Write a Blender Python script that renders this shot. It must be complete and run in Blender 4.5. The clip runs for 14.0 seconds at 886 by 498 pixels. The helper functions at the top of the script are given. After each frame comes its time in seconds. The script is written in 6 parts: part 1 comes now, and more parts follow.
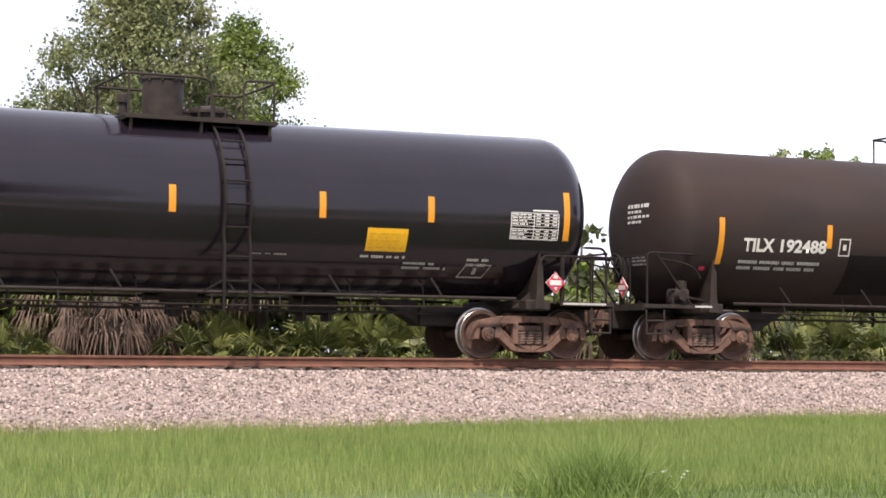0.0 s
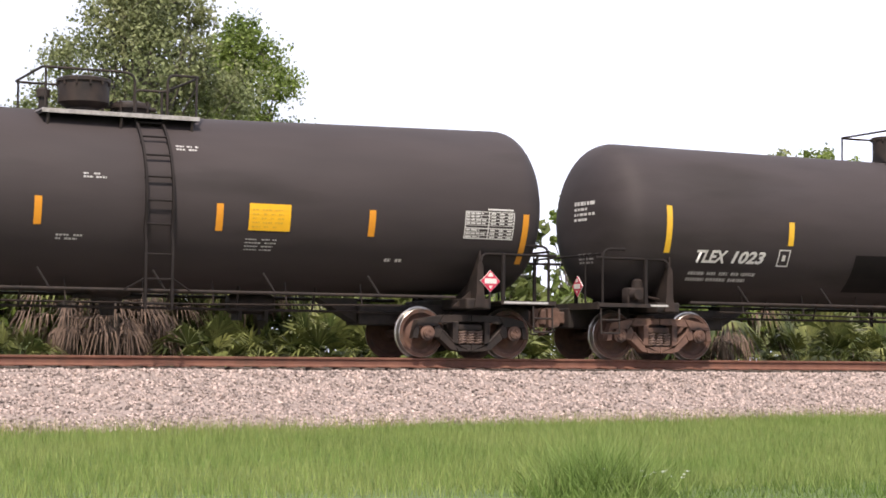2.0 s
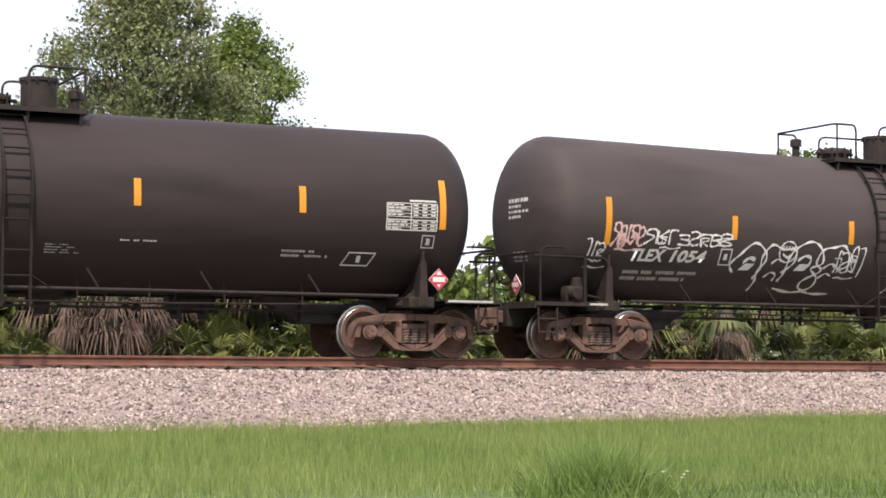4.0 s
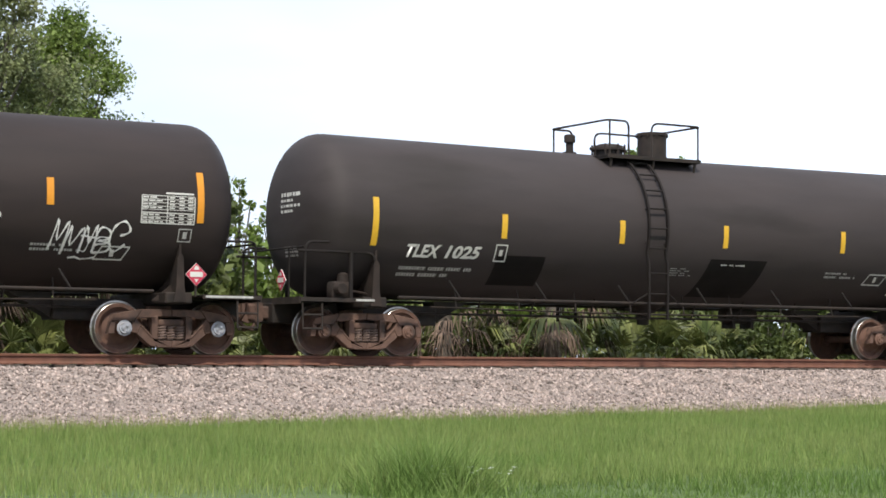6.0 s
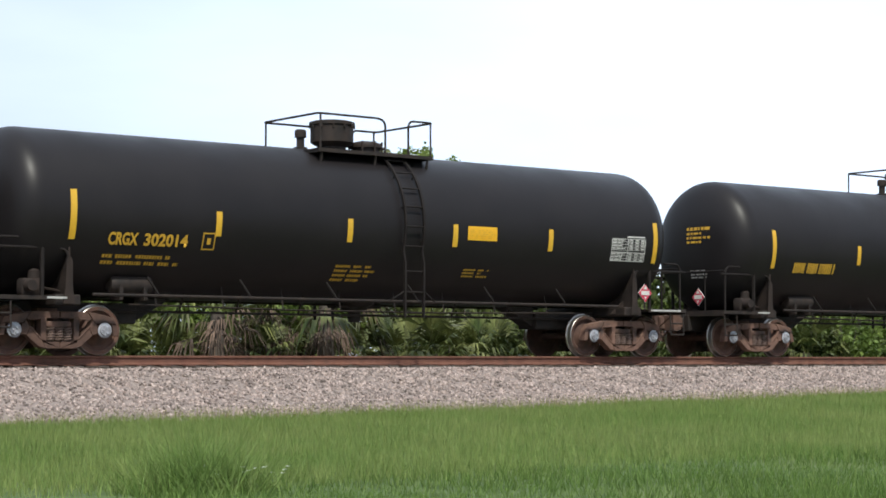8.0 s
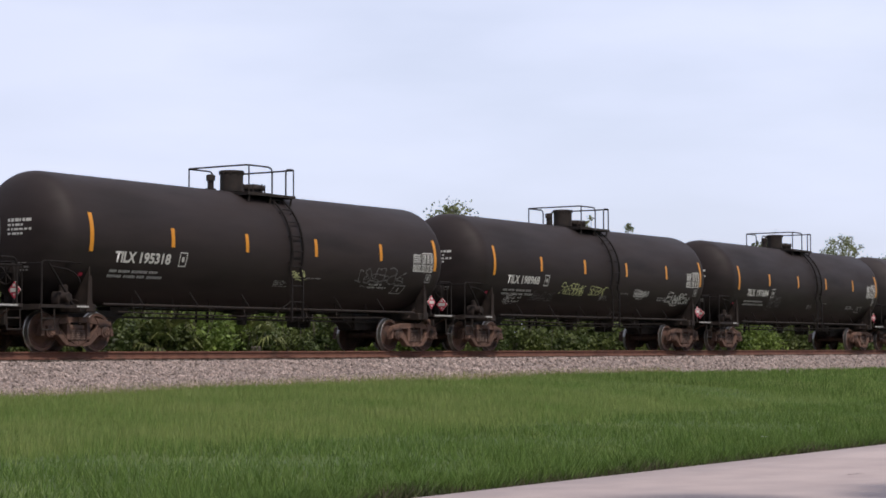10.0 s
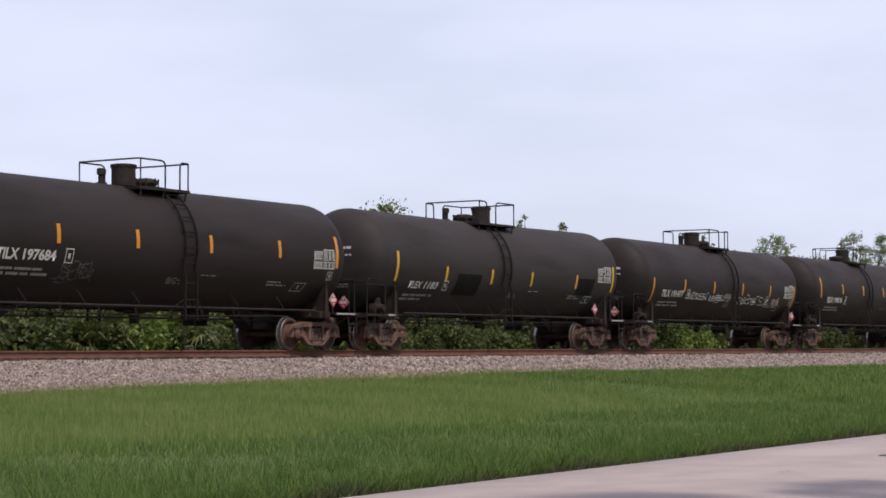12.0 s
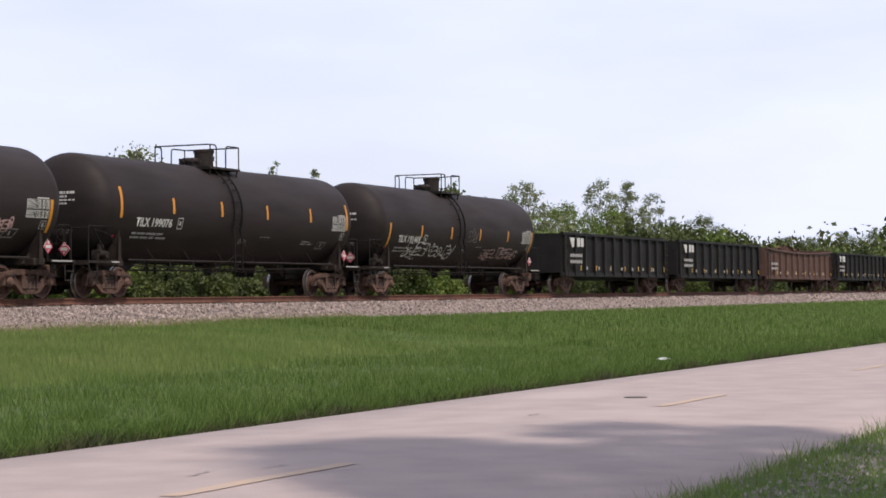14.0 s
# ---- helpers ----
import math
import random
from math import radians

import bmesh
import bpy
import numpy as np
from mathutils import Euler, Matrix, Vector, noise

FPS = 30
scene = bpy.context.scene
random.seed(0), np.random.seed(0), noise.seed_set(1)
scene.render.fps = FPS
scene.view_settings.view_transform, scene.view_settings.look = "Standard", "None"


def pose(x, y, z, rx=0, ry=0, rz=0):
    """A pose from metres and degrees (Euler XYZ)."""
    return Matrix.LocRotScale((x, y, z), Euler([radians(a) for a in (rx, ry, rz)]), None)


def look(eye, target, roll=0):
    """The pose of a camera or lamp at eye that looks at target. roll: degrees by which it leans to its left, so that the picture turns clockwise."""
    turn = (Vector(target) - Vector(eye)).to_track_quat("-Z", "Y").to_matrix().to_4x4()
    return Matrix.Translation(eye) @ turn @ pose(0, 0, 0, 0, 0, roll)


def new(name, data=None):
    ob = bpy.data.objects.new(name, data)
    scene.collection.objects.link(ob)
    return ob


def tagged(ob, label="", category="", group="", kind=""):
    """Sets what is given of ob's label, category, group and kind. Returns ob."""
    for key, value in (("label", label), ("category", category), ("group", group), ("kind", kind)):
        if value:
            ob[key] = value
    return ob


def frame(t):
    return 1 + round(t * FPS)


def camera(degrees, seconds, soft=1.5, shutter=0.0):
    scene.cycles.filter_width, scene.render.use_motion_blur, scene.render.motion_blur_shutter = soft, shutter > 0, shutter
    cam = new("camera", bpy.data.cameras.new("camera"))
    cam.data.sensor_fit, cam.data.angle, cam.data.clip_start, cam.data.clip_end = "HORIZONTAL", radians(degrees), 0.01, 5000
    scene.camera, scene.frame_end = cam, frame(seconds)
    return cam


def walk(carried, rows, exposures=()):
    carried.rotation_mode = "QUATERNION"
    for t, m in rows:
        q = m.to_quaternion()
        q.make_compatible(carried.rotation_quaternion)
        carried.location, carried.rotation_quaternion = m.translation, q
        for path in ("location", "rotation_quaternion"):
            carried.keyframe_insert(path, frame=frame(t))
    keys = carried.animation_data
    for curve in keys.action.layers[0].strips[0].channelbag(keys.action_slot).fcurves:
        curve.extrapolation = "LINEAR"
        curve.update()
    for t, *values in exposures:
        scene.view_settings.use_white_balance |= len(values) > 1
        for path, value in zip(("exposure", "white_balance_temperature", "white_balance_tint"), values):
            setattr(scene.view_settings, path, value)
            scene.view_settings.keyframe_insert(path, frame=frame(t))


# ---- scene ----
cam = camera(26.0, 14.0, 1.7, 0.0)
EYE = (0.0, 0.0, 1.6)
SPEED = 18.89          # metres a second, towards -x
TRACK_Y = 33.92        # centre line of the track
RAIL_Z = 1.63          # top of the rail
# seconds, heading to the right of the track's normal, tilt, roll
HEADINGS = [
    (0, 25.293, 3.300, 0.44),
    (2.2, 25.293, 3.300, 0.44),
    (4.3, 25.293, 3.300, 0.44),
    (4.5, 25.310, 3.296, 0.46),
    (5, 27.063, 3.190, 0.56),
    (5.5, 28.615, 3.173, 0.50),
    (6, 30.396, 3.254, 0.40),
    (6.5, 32.629, 3.263, 0.30),
    (7, 34.365, 3.235, 0.22),
    (7.5, 35.670, 3.238, 0.16),
    (7.7, 36.174, 3.232, 0.12),
    (9.8, 53.547, 3.114, -0.12),
    (10, 56.254, 3.066, -0.16),
    (10.5, 57.630, 3.133, -0.17),
    (11, 57.501, 3.121, -0.17),
    (11.5, 57.539, 3.097, -0.17),
    (12, 58.224, 3.029, -0.22),
    (12.5, 60.452, 2.199, -0.30),
    (13, 62.892, 1.496, -0.42),
    (13.5, 64.488, 1.459, -0.50),
    (14, 65.605, 1.385, -0.60),
]
walk(cam, [(t, pose(EYE[0], EYE[1], EYE[2], 90 + p, 0, -a) @ pose(0, 0, 0, 0, 0, r)) for t, a, p, r in HEADINGS],
     exposures=[(0.0, 0.57, 6950, 16), (2.2, 0.55, 6930, 15), (4.5, 0.48, 6800, 13), (5.5, 0.38, 6650, 8), (6.5, 0.20, 6400, 3), (7.5, 0.12, 6300, 2), (9.8, -0.48, 6520, 13), (10.5, -0.61, 6530, 14), (12.0, -0.55, 6590, 14), (12.5, -0.52, 6640, 14), (13.0, -0.32, 6850, 14), (13.5, -0.31, 6900, 14), (14.0, -0.38, 6700, 14)])

# ---- light: hazy sun behind the camera, to the left, and a milky sky ----
SUN_EL, SUN_AZ = 55.0, 208.0
world = bpy.data.worlds.new("sky")
scene.world = world
world.use_nodes = True
wn, wl = world.node_tree.nodes, world.node_tree.links
wn.clear()
w_out = wn.new("ShaderNodeOutputWorld")
w_bg = wn.new("ShaderNodeBackground")
w_sky = wn.new("ShaderNodeTexSky")
w_sky.sky_type = "NISHITA"
w_sky.sun_disc = False
w_sky.sun_elevation = radians(SUN_EL)
w_sky.sun_rotation = radians(SUN_AZ)
w_sky.dust_density = 2.0
w_sky.air_density = 1.0
w_tc = wn.new("ShaderNodeTexCoord")
w_map = wn.new("ShaderNodeMapping")
w_map.inputs["Scale"].default_value = (1.0, 1.0, 4.0)
w_noise = wn.new("ShaderNodeTexNoise")
w_noise.inputs["Scale"].default_value = 3.2
w_noise.inputs["Detail"].default_value = 5.0
w_ramp = wn.new("ShaderNodeMapRange")
w_ramp.inputs["From Min"].default_value = 0.35
w_ramp.inputs["From Max"].default_value = 0.62
w_ramp.inputs["To Min"].default_value = 0.70
w_ramp.inputs["To Max"].default_value = 0.90
w_mix = wn.new("ShaderNodeMix")
w_mix.data_type = "RGBA"
w_mix.inputs["B"].default_value = (8.8, 9.6, 11.8, 1)
wl.new(w_tc.outputs["Generated"], w_map.inputs["Vector"])
wl.new(w_map.outputs["Vector"], w_noise.inputs["Vector"])
wl.new(w_noise.outputs["Fac"], w_ramp.inputs["Value"])
wl.new(w_ramp.outputs["Result"], w_mix.inputs["Factor"])
wl.new(w_sky.outputs["Color"], w_mix.inputs["A"])
# the haze brightens smoothly along the line of the track
w_dot = wn.new("ShaderNodeVectorMath")
w_dot.operation = "DOT_PRODUCT"
w_dot.inputs[1].default_value = (math.sin(radians(70)), math.cos(radians(70)), 0)
w_fade = wn.new("ShaderNodeMapRange")
w_fade.interpolation_type = "SMOOTHSTEP"
for key, val in (("From Min", 0.55), ("From Max", 1.0), ("To Min", 0.62), ("To Max", 0.92)):
    w_fade.inputs[key].default_value = val
w_tone = wn.new("ShaderNodeVectorMath")
w_tone.operation = "SCALE"
wl.new(w_tc.outputs["Generated"], w_dot.inputs[0])
wl.new(w_dot.outputs["Value"], w_fade.inputs["Value"])
wl.new(w_mix.outputs["Result"], w_tone.inputs[0])
wl.new(w_fade.outputs["Result"], w_tone.inputs["Scale"])
wl.new(w_tone.outputs["Vector"], w_bg.inputs["Color"])
w_bg.inputs["Strength"].default_value = 0.15
wl.new(w_bg.outputs["Background"], w_out.inputs["Surface"])

sun = new("sun", bpy.data.lights.new("sun", "SUN"))
sun.data.energy, sun.data.angle, sun.data.color = 4.0, radians(2.5), (1.0, 0.93, 0.84)
az, el = radians(SUN_AZ), radians(SUN_EL)
SUN_DIR = Vector((math.sin(az) * math.cos(el), math.cos(az) * math.cos(el), math.sin(el)))
sun.matrix_world = look(SUN_DIR * 100, (0, 0, 0))

# ---- materials ----
def material(name, colour, rough=0.7, metal=0.0, second=None, scale=6.0, amount=0.5, bump=0.0, bump_scale=60.0,
             spots=None, spot_scale=1.5, spot_from=0.55, island=0.0, per_object=0.0, translucent=0.0, stretch=(1, 1, 1), spec=0.5, coat=0.0):
    """A surface: a base colour, a second colour in fine noise, spots of a third in coarse noise, bump, and spread by piece."""
    m = bpy.data.materials.new(name)
    m.use_nodes = True
    n, l = m.node_tree.nodes, m.node_tree.links
    b = n["Principled BSDF"]
    b.inputs["Roughness"].default_value, b.inputs["Metallic"].default_value = rough, metal
    b.inputs["Specular IOR Level"].default_value = spec
    b.inputs["Coat Weight"].default_value = coat
    tc = n.new("ShaderNodeTexCoord")
    mp = n.new("ShaderNodeMapping")
    mp.inputs["Scale"].default_value = stretch
    l.new(tc.outputs["Object"], mp.inputs["Vector"])

    def noise_node(s, detail=4.0):
        q = n.new("ShaderNodeTexNoise")
        q.inputs["Scale"].default_value, q.inputs["Detail"].default_value = s, detail
        l.new(mp.outputs["Vector"], q.inputs["Vector"])
        return q

    def mixed(fac, a, bcol):
        q = n.new("ShaderNodeMix")
        q.data_type = "RGBA"
        if isinstance(fac, float):
            q.inputs["Factor"].default_value = fac
        else:
            l.new(fac, q.inputs["Factor"])
        for sock, val in ((q.inputs["A"], a), (q.inputs["B"], bcol)):
            if isinstance(val, tuple):
                sock.default_value = (*val, 1)
            else:
                l.new(val, sock)
        return q.outputs["Result"]

    def ranged(value, a, c, lo, hi):
        q = n.new("ShaderNodeMapRange")
        for key, val in (("From Min", a), ("From Max", c), ("To Min", lo), ("To Max", hi)):
            q.inputs[key].default_value = val
        l.new(value, q.inputs["Value"])
        return q.outputs["Result"]

    col = tuple(colour)
    if second:
        col = mixed(ranged(noise_node(scale).outputs["Fac"], 0.35, 0.65, 0.0, amount), col, tuple(second))
    if spots:
        col = mixed(ranged(noise_node(spot_scale, 6.0).outputs["Fac"], spot_from, spot_from + 0.15, 0.0, 0.8), col, tuple(spots))
    if island or per_object:
        if island:
            g = n.new("ShaderNodeNewGeometry").outputs["Random Per Island"]
        else:
            g = n.new("ShaderNodeObjectInfo").outputs["Random"]
        spread = island or per_object
        hs = n.new("ShaderNodeHueSaturation")
        l.new(ranged(g, 0, 1, 1 - spread, 1 + spread), hs.inputs["Value"])
        if isinstance(col, tuple):
            hs.inputs["Color"].default_value = (*col, 1)
        else:
            l.new(col, hs.inputs["Color"])
        col = hs.outputs["Color"]
    if isinstance(col, tuple):
        b.inputs["Base Color"].default_value = (*col, 1)
    else:
        l.new(col, b.inputs["Base Color"])
    if second and metal < 0.5:
        l.new(ranged(noise_node(scale * 0.7).outputs["Fac"], 0.3, 0.7, max(0.05, rough - 0.08), min(1, rough + 0.08)), b.inputs["Roughness"])
    if bump:
        bp = n.new("ShaderNodeBump")
        bp.inputs["Strength"].default_value, bp.inputs["Distance"].default_value = bump, 0.02
        l.new(noise_node(bump_scale, 5.0).outputs["Fac"], bp.inputs["Height"])
        l.new(bp.outputs["Normal"], b.inputs["Normal"])
    if translucent:
        tr = n.new("ShaderNodeBsdfTranslucent")
        if isinstance(col, tuple):
            tr.inputs["Color"].default_value = (*col, 1)
        else:
            l.new(col, tr.inputs["Color"])
        mx = n.new("ShaderNodeMixShader")
        mx.inputs["Fac"].default_value = translucent
        l.new(b.outputs["BSDF"], mx.inputs[1])
        l.new(tr.outputs["BSDF"], mx.inputs[2])
        l.new(mx.outputs["Shader"], n["Material Output"].inputs["Surface"])
    return m


M = {
    "black": material("weathered_black_paint", (0.0255, 0.0190, 0.0186), 0.62, second=(0.037, 0.0268, 0.0250), scale=0.9, amount=0.6, spots=(0.0165, 0.0128, 0.0115),
                      spot_scale=0.5, bump=0.05, bump_scale=9.0, per_object=0.06, stretch=(0.5, 1, 2.2), spec=0.22),
    "dark": material("plain_dark_black_paint", (0.0200, 0.0152, 0.0150), 0.6, second=(0.029, 0.0215, 0.0202), scale=0.9, amount=0.6, spots=(0.0155, 0.0120, 0.0110),
                     spot_scale=0.5, bump=0.05, bump_scale=9.0, stretch=(0.5, 1, 2.2), spec=0.22),
    "rusted": material("rust_stained_black_paint", (0.0245, 0.0178, 0.0172), 0.66, second=(0.036, 0.0248, 0.0226), scale=0.7, amount=0.8, spots=(0.034, 0.0215, 0.0180),
                       spot_scale=0.45, spot_from=0.5, bump=0.05, bump_scale=9.0, stretch=(0.5, 1, 1.6), spec=0.22),
    "palegrey": material("sun_bleached_grey_black_paint", (0.0490, 0.0385, 0.0375), 0.75, second=(0.064, 0.0495, 0.0470), scale=0.9, amount=0.6, spots=(0.034, 0.0265, 0.025),
                         spot_scale=0.5, bump=0.05, bump_scale=9.0, stretch=(0.5, 1, 2.2), spec=0.3),
    "grey": material("faded_grey_black_paint", (0.0350, 0.0280, 0.0284), 0.72, second=(0.046, 0.0362, 0.0360), scale=0.9, amount=0.6, spots=(0.023, 0.0185, 0.017),
                      spot_scale=0.5, bump=0.05, bump_scale=9.0, per_object=0.04, stretch=(0.5, 1, 2.2), spec=0.3),
    "gloss": material("glossy_black_paint", (0.0110, 0.0082, 0.0130), 0.15, second=(0.0150, 0.0115, 0.0165), scale=1.2, amount=0.5, bump=0.012, bump_scale=4.0, spec=0.48),
    "semi": material("semi_gloss_black_paint", (0.0130, 0.0112, 0.0120), 0.42, second=(0.0175, 0.0150, 0.0158), scale=1.0, amount=0.6, bump=0.02, bump_scale=5.0, spec=0.22),
    # black paint made paler and heavily coated to give the sky's reflection
    "sheen": material("sky_sheen_grey_paint", (0.036, 0.034, 0.037), 0.36, second=(0.05, 0.047, 0.05), scale=1.2, amount=0.6, bump=0.03, bump_scale=5.0, spec=1.0, coat=0.6),
    "patch": material("fresh_black_patch_paint", (0.0075, 0.0062, 0.0062), 0.72, second=(0.0115, 0.0095, 0.0092), scale=1.6, spec=0.15),
    "iron": material("dusty_dark_iron", (0.018, 0.0145, 0.0135), 0.7, second=(0.042, 0.029, 0.023), scale=5.0, amount=0.7, bump=0.1, bump_scale=30, spec=0.3),
    "truck": material("rusty_cast_steel", (0.098, 0.054, 0.040), 0.85, second=(0.165, 0.092, 0.066), scale=7.0, amount=0.8, spots=(0.026, 0.02, 0.018), spot_scale=3.5, spot_from=0.52, bump=0.25, bump_scale=40, per_object=0.3),
    "wheel": material("rusty_wheel_plate", (0.085, 0.042, 0.031), 0.8, second=(0.13, 0.068, 0.046), scale=8.0, amount=0.8, spots=(0.05, 0.035, 0.03), spot_scale=4.0, bump=0.15, bump_scale=30, per_object=0.25),
    "ladder": material("black_painted_iron", (0.0125, 0.0100, 0.0098), 0.7, second=(0.022, 0.0165, 0.0145), scale=4.0, amount=0.7, bump=0.08, bump_scale=30, spec=0.2),
    "dusty": material("dusty_brown_steel", (0.022, 0.0165, 0.0148), 0.8, second=(0.046, 0.032, 0.0265), scale=3.0, amount=0.8, bump=0.1, bump_scale=30, spec=0.25),
    "spring": material("worn_spring_steel", (0.165, 0.110, 0.090), 0.7, second=(0.095, 0.060, 0.048), scale=9.0, amount=0.8),
    "cap": material("pale_bearing_caps", (0.36, 0.38, 0.43), 0.5, second=(0.20, 0.18, 0.18), scale=12.0, amount=0.8),
    "tread": material("polished_wheel_tread", (0.42, 0.40, 0.38), 0.32, 0.9, second=(0.25, 0.22, 0.20), scale=12.0),
    "yellow": material("amber_reflective_tape", (0.66, 0.27, 0.02), 0.4, second=(0.56, 0.22, 0.02), scale=9.0),
    "lemon": material("yellow_reflective_tape", (0.68, 0.40, 0.03), 0.4, second=(0.56, 0.33, 0.03), scale=9.0),
    "sign": material("yellow_panel_paint", (0.78, 0.42, 0.015), 0.5, second=(0.68, 0.36, 0.015), scale=7.0),
    "white": material("white_lettering", (0.62, 0.61, 0.58), 0.6, second=(0.55, 0.53, 0.50), scale=14.0, amount=0.7),
    "half": material("worn_white_lettering", (0.46, 0.45, 0.43), 0.65, second=(0.32, 0.31, 0.3), scale=14.0, amount=0.8),
    "dim": material("dirty_white_lettering", (0.36, 0.34, 0.33), 0.7, second=(0.2, 0.19, 0.18), scale=16.0, amount=0.8),
    "spray": material("white_spray_paint", (0.78, 0.77, 0.75), 0.7, second=(0.56, 0.55, 0.54), scale=5.0, amount=0.8),
    "faded": material("faded_spray_paint", (0.17, 0.16, 0.16), 0.8, second=(0.08, 0.075, 0.075), scale=5.0, amount=0.9),
    "lime": material("pale_yellow_spray_paint", (0.62, 0.64, 0.30), 0.7, second=(0.40, 0.42, 0.2), scale=6.0, amount=0.8),
    "pink": material("pink_spray_paint", (0.66, 0.42, 0.40), 0.7, second=(0.45, 0.30, 0.28), scale=6.0, amount=0.8),
    "red": material("red_placard", (0.52, 0.035, 0.085), 0.5, second=(0.5, 0.03, 0.05), scale=20.0),
    "ochre": material("yellow_lettering", (0.62, 0.36, 0.03), 0.6, second=(0.45, 0.26, 0.03), scale=14.0),
    "railside": material("rusty_rail_side", (0.125, 0.050, 0.033), 0.8, second=(0.175, 0.078, 0.050), scale=5.0, amount=0.8, spots=(0.09, 0.045, 0.03), spot_scale=2.0, bump=0.1, bump_scale=40),
    "railtop": material("polished_rail_head", (0.5, 0.48, 0.47), 0.25, 0.9, second=(0.35, 0.32, 0.3), scale=6.0),
    "wood": material("creosoted_tie_wood", (0.055, 0.043, 0.036), 0.9, second=(0.10, 0.08, 0.065), scale=14.0, amount=0.8, bump=0.3, bump_scale=50, stretch=(4, 0.6, 4)),
    "stone": material("granite_ballast", (0.36, 0.286, 0.256), 0.85, second=(0.27, 0.22, 0.20), scale=3.0, amount=0.9, island=0.58),
    "bed": material("ballast_bed", (0.29, 0.236, 0.214), 0.9, second=(0.17, 0.138, 0.125), scale=26.0, amount=0.9, spots=(0.39, 0.315, 0.282), spot_scale=12.0, bump=1.0, bump_scale=24),
    "soil": material("grassy_soil", (0.085, 0.128, 0.034), 0.95, second=(0.05, 0.085, 0.02), scale=3.0, amount=0.8, spots=(0.12, 0.15, 0.04), spot_scale=0.35, bump=0.6, bump_scale=12),
    "grass": material("grass_blades", (0.168, 0.258, 0.066), 0.6, second=(0.245, 0.305, 0.100), scale=0.5, amount=0.9, island=0.35, translucent=0.42, spec=0.25),
    # drier, yellower grass; its paler colour also holds the front-lit brightness
    "sunlit_dryblade": material("dry_sunlit_grass_blades", (0.270, 0.315, 0.110), 0.65, second=(0.225, 0.285, 0.085), scale=0.6, amount=0.9, island=0.3, translucent=0.3, spec=0.2),
    "weed": material("weed_blades", (0.094, 0.166, 0.034), 0.6, second=(0.12, 0.18, 0.04), scale=2.0, amount=0.8, island=0.35, translucent=0.3, spec=0.25),
    "road": material("worn_pale_asphalt", (0.43, 0.348, 0.328), 0.9, second=(0.36, 0.293, 0.28), scale=1.3, amount=0.8, spots=(0.47, 0.385, 0.362), spot_scale=0.3, bump=0.3, bump_scale=55),
    "paint": material("worn_yellow_road_paint", (0.50, 0.365, 0.265), 0.8, second=(0.45, 0.355, 0.30), scale=5.0, amount=0.9),
    "leaf": material("oak_leaves", (0.155, 0.190, 0.080), 0.6, second=(0.225, 0.240, 0.112), scale=0.6, amount=0.9, island=0.4, translucent=0.3, spec=0.35),
    "leaf2": material("bright_leaves", (0.125, 0.185, 0.040), 0.55, second=(0.185, 0.24, 0.055), scale=0.6, amount=0.9, island=0.4, translucent=0.35, spec=0.35),
    # leaf green lowered to put the thicket's shade into the colour
    "leaf3": material("shrub_leaves", (0.050, 0.074, 0.022), 0.55, second=(0.130, 0.152, 0.042), scale=0.45, amount=0.9, island=0.45, translucent=0.3, spec=0.35),
    "frond": material("palm_fronds", (0.050, 0.074, 0.021), 0.5, second=(0.22, 0.232, 0.075), scale=1.5, amount=0.9, island=0.4, translucent=0.25, spec=0.4),
    # dry fronds, browner than they are: the shade they hang in is included
    "dead": material("shaded_dead_palm_fronds", (0.062, 0.040, 0.030), 0.9, second=(0.185, 0.128, 0.098), scale=2.0, amount=0.9, island=0.4),
    "bark": material("grey_bark", (0.13, 0.11, 0.095), 0.95, second=(0.07, 0.06, 0.05), scale=9.0, amount=0.8, bump=0.6, bump_scale=20, stretch=(1, 1, 0.3)),
    "gondola": material("black_gondola_paint", (0.0125, 0.0118, 0.0122), 0.65, second=(0.022, 0.019, 0.0175), scale=1.5, amount=0.7, spots=(0.035, 0.027, 0.022), spot_scale=0.8, spot_from=0.6, bump=0.1, bump_scale=8, spec=0.25),
    "oxide": material("brown_gondola_paint", (0.082, 0.040, 0.031), 0.75, second=(0.125, 0.064, 0.048), scale=2.0, amount=0.8, spots=(0.07, 0.04, 0.03), spot_scale=0.9, bump=0.15, bump_scale=8),
    "scrap": material("rusty_scrap", (0.13, 0.062, 0.04), 0.9, second=(0.07, 0.04, 0.03), scale=5.0, amount=0.9, island=0.4),
    "pebble": material("verge_pebbles", (0.34, 0.295, 0.27), 0.9, second=(0.17, 0.15, 0.14), scale=20.0, amount=0.8, island=0.4),
    "tar": material("tar_patches", (0.29, 0.243, 0.232), 0.85, second=(0.35, 0.29, 0.28), scale=9.0, amount=0.8),
    "litter": material("white_paper_litter", (0.8, 0.8, 0.8), 0.7, second=(0.65, 0.65, 0.65), scale=20.0),
    "hole": material("cast_iron_cover", (0.09, 0.075, 0.065), 0.7, 0.3, second=(0.13, 0.11, 0.1), scale=20.0, bump=0.3, bump_scale=60),
    # dirt brown with the shade below the verge grass mixed into it
    "dirt": material("shaded_verge_dirt", (0.060, 0.048, 0.034), 0.95, second=(0.105, 0.085, 0.062), scale=4.0, amount=0.8, bump=0.6, bump_scale=20),
    # edge blades coloured dark for the shaded face of the taller grass
    "edgeshade": material("shaded_edge_blades", (0.046, 0.058, 0.021), 0.9, second=(0.085, 0.066, 0.038), scale=3.0, amount=0.9, island=0.4),
